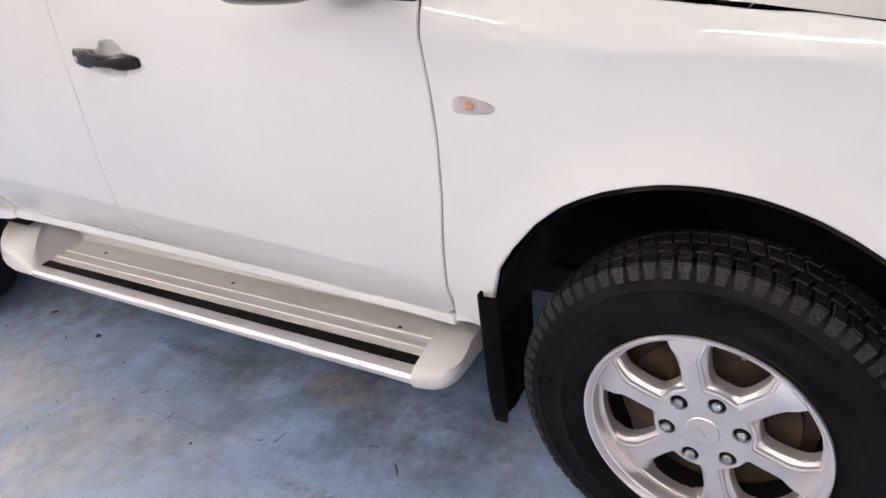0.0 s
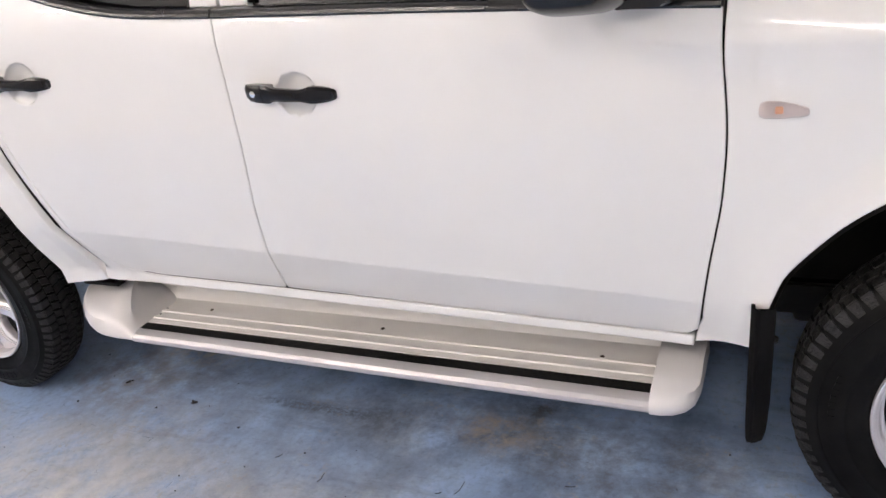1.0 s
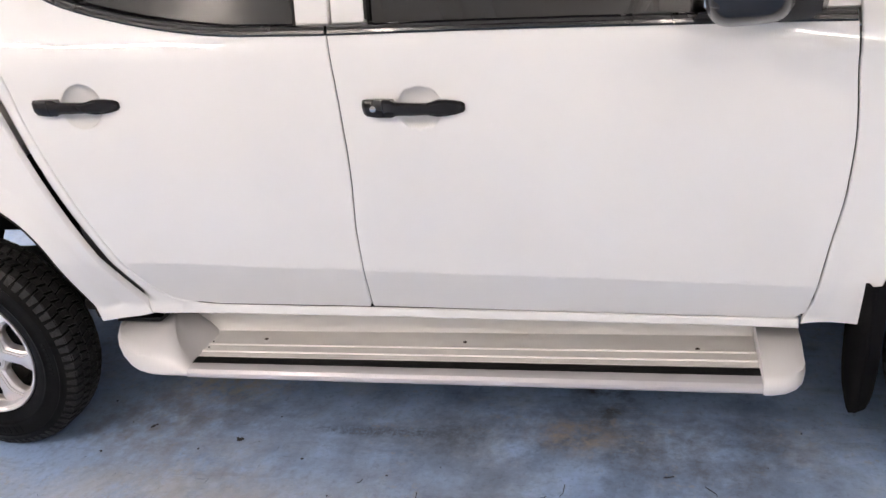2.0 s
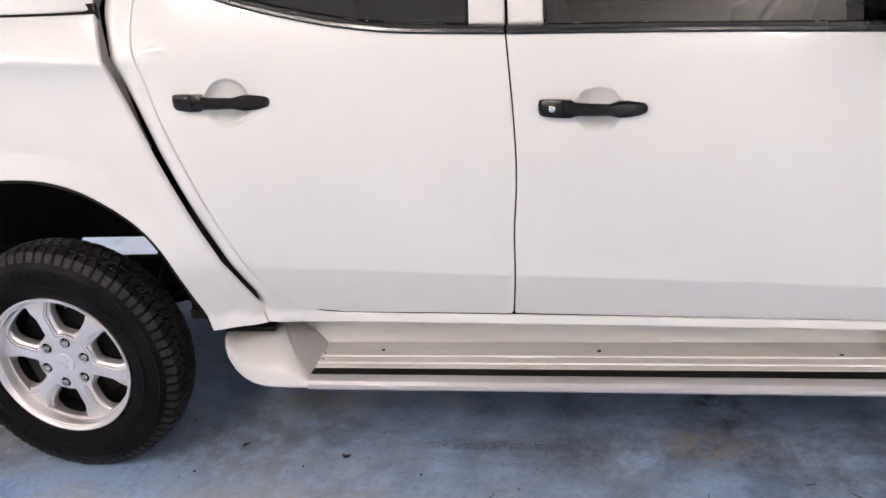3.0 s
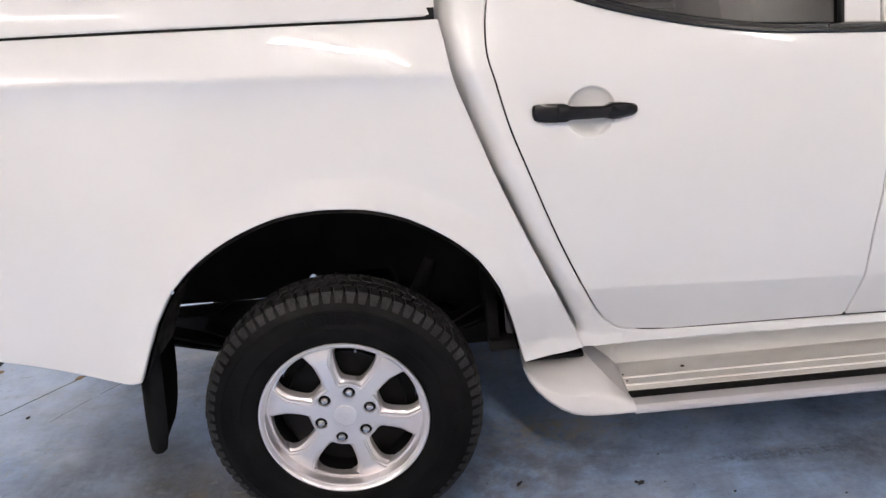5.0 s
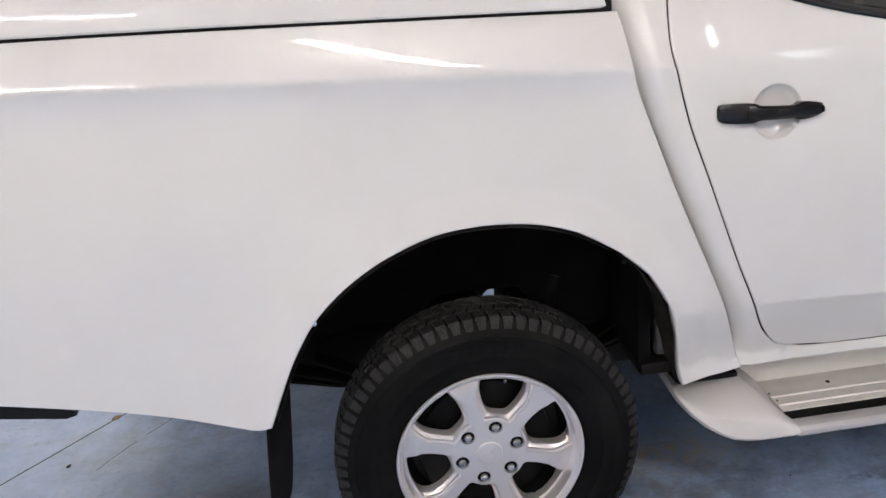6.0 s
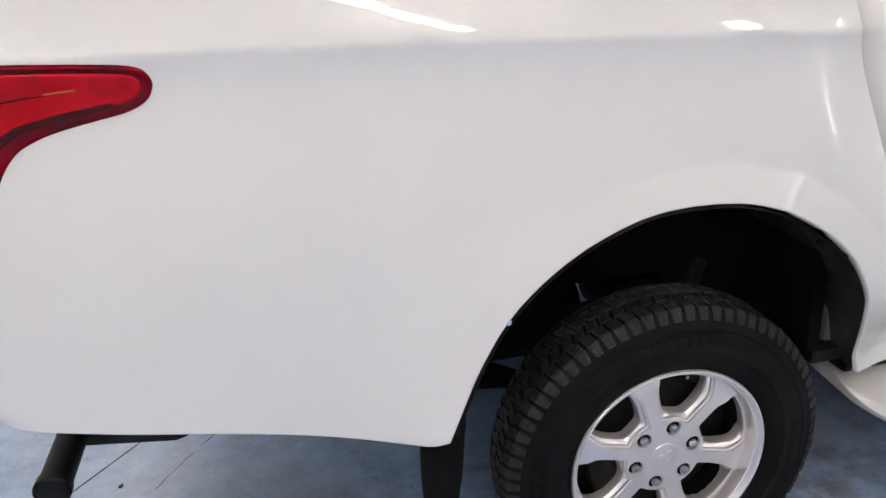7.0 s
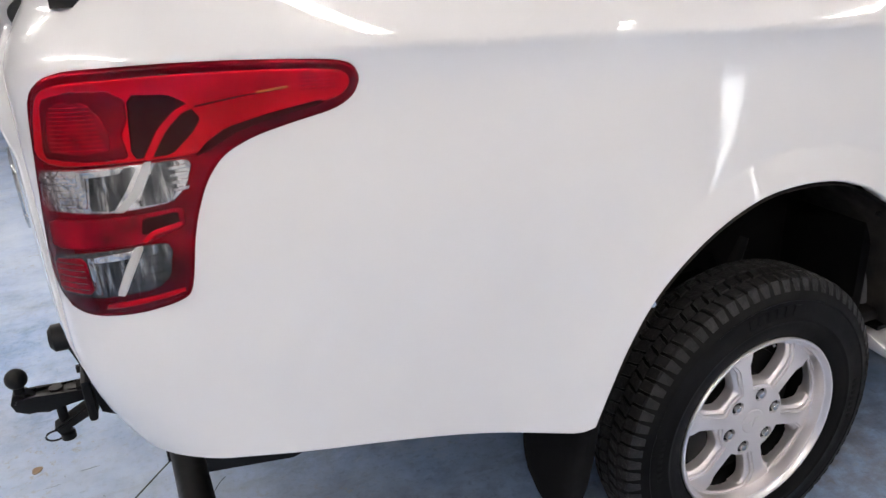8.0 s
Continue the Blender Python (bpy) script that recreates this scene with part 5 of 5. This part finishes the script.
def tailgate_skin(u, z):
    u, z = np.asarray(u, float), np.asarray(z, float)
    y = -u
    x = -1.346 - 0.058 * np.sin(np.pi * np.clip((y - 0.18) / 1.44, 0, 1)) ** 0.8
    x = x + 0.085 * np.clip((0.93 - z) / 0.22, 0, 1.2) ** 2 + 0.05 * np.clip((z - 1.28) / 0.12, 0, 1) ** 2 - 0.012 * np.exp(-((z - 1.245) / 0.03) ** 2)
    return np.stack([x, y, z], -1)


outline = [(-1.61, 0.755), (-0.19, 0.755), (-0.19, 1.372), (-1.61, 1.372)]
panel("tailgate", [p for a, b in zip(outline, outline[1:] + outline[:1]) for p in curve([a, b], 0.04)], PAINT, truck, "white tailgate", surf=tailgate_skin, other=False, step=0.05)
part("tailgate_handle", box_bm((-1.428, 0.74, 1.155), (-1.38, 1.06, 1.225), 0.012), GLOSSY, truck, "glossy black tailgate handle")
bm = bmesh.new()
ring = []
for k in range(25):
    a = 2 * math.pi * k / 24
    y, z = 0.60 + 0.055 * math.cos(a), 1.045 + 0.075 * math.sin(a)
    ring.append((float(tailgate_skin(-y, z)[0]) - 0.004, y, z))
part("tailgate_trim", sweep(bm, ring, 0.006, 8), CHROME, truck, "chrome trim on the tailgate")


def raised(d):
    """The skin lifted off by d along its normal."""
    def surf(u, z):
        u, z = np.asarray(u, float), np.asarray(z, float)
        e = 0.004
        n = np.cross(skin(u + e, z) - skin(u - e, z), skin(u, z + e) - skin(u, z - e))
        n /= np.linalg.norm(n, axis=-1)[..., None]
        return skin(u, z) + n * d
    return surf


def lamp_piece(name, points, mat, label, d, parent, depth=0.006, smooth=True, step=0.02, edge=0.0025):
    closed = points + points[:1]
    poly = rounded(points, 0.12 if len(points) < 12 else 0.22, 1 if len(points) < 12 else 2) if smooth else [p for a, b in zip(points, closed[1:]) for p in curve([a, b], 0.02)]
    dense = []
    for a, b in zip(poly, poly[1:] + poly[:1]):
        dense += curve([a, b], 0.02)
    data = panel_mesh(name, dense, raised(d), step=step, edge=edge, depth=depth)
    ob = skin_part(name, data, mat, parent, label)
    return ob


outer = [(-1.306, 0.990), (-1.352, 1.006), (-1.366, 1.05), (-1.362, 1.097), (-1.348, 1.193), (-1.332, 1.271), (-1.313, 1.309), (-1.270, 1.322), (-1.175, 1.323), (-1.041, 1.314), (-0.925, 1.302), (-0.894, 1.292), (-0.884, 1.270), (-0.896, 1.246), (-0.925, 1.231), (-0.985, 1.222), (-1.045, 1.211), (-1.090, 1.193), (-1.119, 1.160), (-1.144, 1.100), (-1.160, 1.02), (-1.172, 1.004), (-1.24, 0.994)]
lamp = lamp_piece("tail_lamp", outer, DARK_RED, "large red and clear tail lamp wrapped round the corner", 0.006, truck, 0.018, edge=0.006)
lamp_piece("upper_lens", [(-1.338, 1.199), (-1.322, 1.262), (-1.305, 1.298), (-1.265, 1.309), (-1.177, 1.310), (-1.043, 1.303), (-0.922, 1.290), (-0.903, 1.279), (-0.903, 1.262), (-0.922, 1.247), (-1.018, 1.235), (-1.078, 1.222), (-1.109, 1.206), (-1.132, 1.199), (-1.197, 1.203)], RED, "bright red upper lens", 0.0085, lamp)
lamp_piece("lower_lens", [(-1.345, 1.086), (-1.340, 1.127), (-1.20, 1.133), (-1.155, 1.134), (-1.156, 1.108), (-1.208, 1.094)], RED_IN, "red middle lens", 0.0085, lamp)
lamp_piece("foot_lens", [(-1.277, 1.003), (-1.273, 1.012), (-1.172, 1.024), (-1.172, 1.017)], RED, "red strip at the foot of the lamp", 0.0085, lamp)
lamp_piece("stop_surround", [(-1.318, 1.210), (-1.302, 1.288), (-1.262, 1.299), (-1.215, 1.297), (-1.198, 1.282), (-1.200, 1.255), (-1.209, 1.238), (-1.206, 1.206), (-1.26, 1.205)], DARK_RED, "maroon surround of the stop lamp", 0.0098, lamp)
lamp_piece("stop_lamp", [(-1.306, 1.219), (-1.296, 1.270), (-1.278, 1.286), (-1.243, 1.284), (-1.228, 1.262), (-1.222, 1.236), (-1.226, 1.218), (-1.26, 1.214)], RED_IN, "ribbed stop lamp", 0.0108, lamp)
for k in range(11):
    z = 1.2205 + k * 0.0056
    lamp_piece("stop_rib", [(-1.300 + k * 0.0012, z), (-1.230 - k * 0.001, z + 0.001), (-1.230 - k * 0.001, z + 0.0022), (-1.300 + k * 0.0012, z + 0.0013)], RED, "", 0.0114, lamp, 0.002, False, 0.05, 0.0005)
# A dark reflection in the lamp's reflector, painted as a near-black piece.
lamp_piece("dark_reflection", [(-1.196, 1.289), (-1.150, 1.284), (-1.128, 1.270), (-1.112, 1.246), (-1.126, 1.228), (-1.156, 1.204), (-1.204, 1.205)], BLACK_RED, "dark reflection painted into the red lens", 0.0105, lamp)
lamp_piece("light_guide", [(-1.127, 1.268), (-1.143, 1.262), (-1.168, 1.240), (-1.192, 1.203), (-1.182, 1.201), (-1.158, 1.236), (-1.136, 1.256), (-1.121, 1.261)], RED, "curved red light guide", 0.0115, lamp, 0.003, edge=0.001)
lamp_piece("reversing_lens", [(-1.342, 1.139), (-1.336, 1.193), (-1.30, 1.196), (-1.198, 1.199), (-1.139, 1.197), (-1.133, 1.188), (-1.146, 1.158), (-1.166, 1.142), (-1.242, 1.137)], SILVER, "clear silver reversing lens", 0.0090, lamp)
lamp_piece("lens_shade", [(-1.266, 1.143), (-1.258, 1.192), (-1.199, 1.197), (-1.222, 1.160), (-1.238, 1.140)], SMOKE, "dark shade in the lens", 0.0105, lamp, 0.003, edge=0.001)
# A reflection that shifts with the view, painted in as a dark patch.
lamp_piece("lens_shade", [(-1.210, 1.143), (-1.180, 1.197), (-1.148, 1.196), (-1.158, 1.160), (-1.168, 1.144)], SMOKE, "dark shade in the lens", 0.0105, lamp, 0.003, edge=0.001)
for k in range(4):
    z = 1.156 + k * 0.0095
    lamp_piece("lens_rib", [(-1.166, z), (-1.143, z + 0.001), (-1.141, z + 0.006), (-1.163, z + 0.005)], SILVER, "", 0.0120, lamp, 0.003, False, 0.05, 0.0008)
lamp_piece("light_guide", [(-1.192, 1.200), (-1.212, 1.164), (-1.238, 1.139), (-1.225, 1.138), (-1.202, 1.160), (-1.182, 1.200)], HOUSING, "white light guide", 0.0118, lamp, 0.003, edge=0.001)
for k in range(5):
    z = 1.146 + k * 0.0095
    lamp_piece("lens_rib", [(-1.322, z), (-1.278, z + 0.001), (-1.276, z + 0.0045), (-1.322, z + 0.0035)], SILVER, "", 0.0110, lamp, 0.003, False, 0.05, 0.0008)
lamp_piece("indicator_lens", [(-1.352, 1.022), (-1.350, 1.077), (-1.28, 1.085), (-1.214, 1.092), (-1.182, 1.090), (-1.178, 1.078), (-1.187, 1.043), (-1.204, 1.029), (-1.288, 1.019)], SMOKE, "clear smoked indicator lens", 0.0090, lamp)
lamp_piece("lens_frame", [(-1.276, 1.080), (-1.277, 1.070), (-1.222, 1.077), (-1.218, 1.088)], SILVER, "bright upper lens edge", 0.0112, lamp, 0.003, edge=0.001)
lamp_piece("lens_frame", [(-1.268, 1.194), (-1.266, 1.185), (-1.222, 1.188), (-1.214, 1.197)], SILVER, "bright upper lens edge", 0.0112, lamp, 0.003, edge=0.001)
lamp_piece("lens_end", [(-1.345, 1.026), (-1.343, 1.072), (-1.29, 1.078), (-1.286, 1.026)], RED_IN, "pinkish ribbed lens end", 0.0105, lamp, 0.003, edge=0.001)
for k in range(5):
    z = 1.031 + k * 0.009
    lamp_piece("lens_rib", [(-1.338, z), (-1.293, z), (-1.293, z + 0.002), (-1.338, z + 0.002)], SMOKE, "", 0.0112, lamp, 0.003, False, 0.05, 0.0007)
lamp_piece("light_guide", [(-1.222, 1.091), (-1.238, 1.064), (-1.256, 1.026), (-1.246, 1.024), (-1.227, 1.060), (-1.211, 1.0905)], HOUSING, "white light guide", 0.0118, lamp, 0.003, edge=0.001)
lamp_piece("lens_frame", [(-1.286, 1.079), (-1.284, 1.026), (-1.275, 1.026), (-1.277, 1.079)], SILVER, "bright lens divider", 0.0112, lamp, 0.003, edge=0.001)
lamp_piece("lens_frame", [(-1.274, 1.194), (-1.280, 1.146), (-1.268, 1.146), (-1.262, 1.194)], SILVER, "bright lens divider", 0.0112, lamp, 0.003, edge=0.001)
for k in range(4):
    z = 1.036 + k * 0.012
    lamp_piece("lens_rib", [(-1.238, z), (-1.192, z + 0.004), (-1.191, z + 0.0055), (-1.237, z + 0.0018)], SMOKE, "", 0.0110, lamp, 0.003, False, 0.05, 0.0006)
lamp_piece("dark_reflection", [(-1.212, 1.104), (-1.207, 1.128), (-1.162, 1.130), (-1.162, 1.112)], BLACK_RED, "dark reflection painted into the red lens", 0.0100, lamp)
lamp_piece("light_guide", [(-1.212, 1.098), (-1.198, 1.110), (-1.160, 1.116), (-1.160, 1.110), (-1.195, 1.104), (-1.208, 1.094)], RED, "curved red light guide", 0.0112, lamp, 0.003, edge=0.001)
# Shade along the lens's inner corner, painted as a dark band.
lamp_piece("dark_band", [(-1.128, 1.197), (-1.106, 1.203), (-1.077, 1.219), (-1.018, 1.2325), (-0.945, 1.243), (-0.945, 1.249), (-1.018, 1.241), (-1.083, 1.229), (-1.112, 1.213)], BLACK_RED, "dark band of shade painted inside the lens edge", 0.0094, lamp, 0.002, edge=0.001)
lamp_piece("glow_line", [(-1.118, 1.264), (-1.060, 1.2695), (-1.000, 1.272), (-1.000, 1.2705), (-1.060, 1.2670), (-1.118, 1.261)], DARK_RED, "fine dark line in the lens", 0.0092, lamp, 0.002, False, 0.05, 0.0005)
lamp_piece("glow_line", [(-1.035, 1.2725), (-0.992, 1.2745), (-0.992, 1.2715), (-1.035, 1.2695)], AMBER, "fine orange line in the lens", 0.0095, lamp, 0.002, False, 0.05, 0.0005)
for k in range(5):
    z = 1.266 + k * 0.0055
    lamp_piece("lens_rib", [(-0.975, z), (-0.918, z - 0.003), (-0.918, z - 0.0018), (-0.975, z + 0.0012)], RED_IN, "", 0.0092, lamp, 0.002, False, 0.05, 0.0005)
lamp_piece("lamp_cover", offset(outer, 0.003), CLEAR, "clear glossy lamp cover", 0.0135, lamp, 0.006, edge=0.013)

# tow bar
tube = part("tow_crossbar", capped(bmesh.new(), [(0.026, 0.105), (0.030, 0.11), (0.030, 1.69), (0.026, 1.695)], 28, (-1.213, 0, 0.55)), BLACK, truck, "black round tow bar tube")
part("tube_end", lathe(bmesh.new(), [(0.031, 0.104), (0.0335, 0.106), (0.0335, 0.126), (0.031, 0.128)], 28, (-1.213, 0, 0.55)), BLACK, tube, "end collar of the tube")
for y in (0.28, 1.47):
    bm = bmesh.new()
    prism(bm, [(-1.20, y, 0.572), (-1.20, y, 0.522), (-1.02, y, 0.494), (-0.995, y, 0.500), (-0.975, y, 0.565)], (0, 1, 0), 0.05, 0.004)
    part("tow_side_arm", bm, BLACK, truck, "black tow bar side arm")
bm = bmesh.new()
box(bm, (-1.34, 0.87, 0.40), (-1.20, 0.93, 0.47), 0.006)
part("tow_receiver", bm, BLACK, truck, "black square tow receiver")
bm = bmesh.new()
prism(bm, [(-1.385, 0.875, 0.36), (-1.335, 0.875, 0.33), (-1.325, 0.875, 0.42), (-1.365, 0.875, 0.50), (-1.415, 0.875, 0.60), (-1.435, 0.875, 0.595), (-1.405, 0.875, 0.50), (-1.395, 0.875, 0.43)], (0, 1, 0), 0.05, 0.006)
part("tow_bracket", bm, BLACK, truck, "black steel hitch bracket")
bm = bmesh.new()
prism(bm, [(-1.385, 0.872, 0.408), (-1.50, 0.872, 0.402), (-1.545, 0.872, 0.404), (-1.570, 0.872, 0.418), (-1.577, 0.872, 0.440), (-1.568, 0.872, 0.462), (-1.540, 0.872, 0.462), (-1.522, 0.872, 0.442), (-1.38, 0.872, 0.448)], (0, 1, 0), 0.056, 0.010)
tongue = part("tow_tongue", bm, BLACK, truck, "black cranked tow tongue")
part("tow_flange", box_bm((-1.414, 0.838, 0.362), (-1.392, 0.962, 0.478), 0.009), BLACK, tongue, "bolted flange plate of the hitch")
for y in (0.856, 0.944):
    part("flange_bolt", capped(bmesh.new(), [(0.011, -1.424), (0.011, -1.413)], 6, (0, y, 0.464), "x"), CHASSIS, tongue, "hexagonal bolt head")
part("tow_pin", capped(bmesh.new(), [(0.016, 0.452), (0.016, 0.445), (0.012, 0.44), (0.012, 0.32), (0.018, 0.318), (0.018, 0.30)], 18, (-1.475, 0.90, 0), "z"), BLACK, tongue, "hitch pin")
bm = bmesh.new()
prism(bm, [(-1.39, 0.875, 0.37), (-1.49, 0.875, 0.325), (-1.50, 0.875, 0.345), (-1.39, 0.875, 0.40)], (0, 1, 0), 0.05, 0.005)
part("tow_lower_jaw", bm, BLACK, tongue, "lower hitch jaw")
profile = [(0.012, 0.42), (0.014, 0.455), (0.013, 0.466)] + [(0.026 * math.sin(t), 0.498 - 0.026 * math.cos(t)) for t in np.linspace(0.55, math.pi - 0.02, 12)]
part("tow_ball", capped(bmesh.new(), profile, 24, (-1.553, 0.90, 0), "z"), BLACK, truck, "black tow ball")
ring = [(-1.505 + 0.022 * math.cos(t), 0.90, 0.315 + 0.014 * math.sin(t)) for t in np.linspace(0.3, 6.0, 16)]
part("hitch_clip", sweep(bmesh.new(), ring, 0.0025, 6), CHASSIS, tongue, "bent wire clip")
bm = capped(bmesh.new(), [(0.022, -0.03), (0.034, -0.02), (0.035, 0.012), (0.028, 0.03)], 20, (-1.430, 0.90, 0.583), "x")
part("trailer_socket", bm, BLACK, truck, "black round trailer socket")


# ---- on the floor ----
def scrap(x, y, size, seed, label, mat):
    rnd = random.Random(seed)
    n = 7
    ring = [(size * rnd.uniform(0.5, 1.1) * math.cos(2 * math.pi * k / n), size * rnd.uniform(0.3, 0.8) * math.sin(2 * math.pi * k / n), 0.0004) for k in range(n)]
    bm = bmesh.new()
    prism(bm, ring, (0, 0, 1), 0.0022 + size * 0.08)
    ob = part("debris", bm, mat, None)
    ob.location, ob.rotation_euler = (x, y, 0), (0, 0, rnd.uniform(0, 6))
    return tagged(ob, label, "debris", "specks on the floor")


LEAF = material("dark_leaf", (0.02, 0.018, 0.016), 0.8)
grain(LEAF, 80.0, 0.7, 0.9)
TAN = material("dry_leaf", (0.28, 0.2, 0.13), 0.8)
grain(TAN, 80.0, 0.7, 0.9)
SPOTS = [(0.813, 0.144, 0.013), (0.800, 0.150, 0.008), (0.458, 0.189, 0.010), (0.468, 0.198, 0.006), (0.69, 0.09, 0.005), (1.06, 0.07, 0.005), (0.35, 0.05, 0.006), (0.90, 0.27, 0.004), (1.35, 0.02, 0.004), (1.62, -0.12, 0.006), (0.22, 0.32, 0.005), (-0.35, 0.80, 0.006), (-1.32, 0.85, 0.012)]
for k, (x, y, s) in enumerate(SPOTS):
    scrap(x, y, s, k, "dark leaf scrap lying on the blue floor", LEAF)
rnd = random.Random(11)
for k in range(26):
    scrap(rnd.uniform(-0.2, 2.5), rnd.uniform(-0.75, 0.3), rnd.uniform(0.0015, 0.0035), 100 + k, "tiny dark speck of grit on the blue floor", LEAF)
for k, (x, y, s) in enumerate(((-1.24, 1.13, 0.022), (-1.63, 1.25, 0.022), (-1.18, 1.16, 0.009))):
    scrap(x, y, s, 40 + k, "dry brown leaf lying on the blue floor", TAN)


def twig(x, y, length, angle):
    pts = [(x + length * t * math.cos(angle) + 0.004 * math.sin(5 * t), y + length * t * math.sin(angle), 0.0022) for t in (0, 0.3, 0.6, 1.0)]
    ob = part("twig", sweep(bmesh.new(), pts, 0.0011, 5), LEAF, None)
    return tagged(ob, "thin dark twig lying on the blue floor", "twig", "specks on the floor")


for x, y, l, a in ((1.455, -0.075, 0.035, 1.4), (1.85, -0.02, 0.05, 1.3), (2.12, -0.19, 0.05, 0.9), (2.20, -0.20, 0.045, 1.9), (2.25, 0.02, 0.04, 2.2), (2.12, 0.08, 0.03, 0.2), (1.80, -0.03, 0.02, 0.4), (1.27, -0.02, 0.025, 0.8)):
    twig(x, y, l, a)


def floor_crack(points, width, name="floor_crack"):
    bm = bmesh.new()
    pts = [Vector((x, y, 0)) for x, y in points]
    rows = []
    for i, p in enumerate(pts):
        d = (pts[min(i + 1, len(pts) - 1)] - pts[max(i - 1, 0)]).normalized()
        s = Vector((-d.y, d.x, 0)) * width / 2
        rows.append([p - s + Vector((0, 0, 0.0006)), p + s + Vector((0, 0, 0.0006))])
    loft(bm, rows)
    tagged(part(name, bm, LEAF, None), "fine dark crack across the floor", "crack", kind="structure")


def crack_points(a, b, n, wobble, seed):
    rnd = random.Random(seed)
    return [(a[0] + (b[0] - a[0]) * k / n + rnd.uniform(-wobble, wobble), a[1] + (b[1] - a[1]) * k / n + rnd.uniform(-wobble, wobble)) for k in range(n + 1)]


floor_crack(crack_points((-2.6, -0.46), (-0.2, 2.33), 30, 0.004, 3), 0.006)
floor_crack(crack_points((-1.10, 0.98), (-0.94, 1.17), 6, 0.004, 5), 0.003)
floor_crack(crack_points((-1.22, 0.80), (-1.12, 0.95), 6, 0.004, 6), 0.0025)
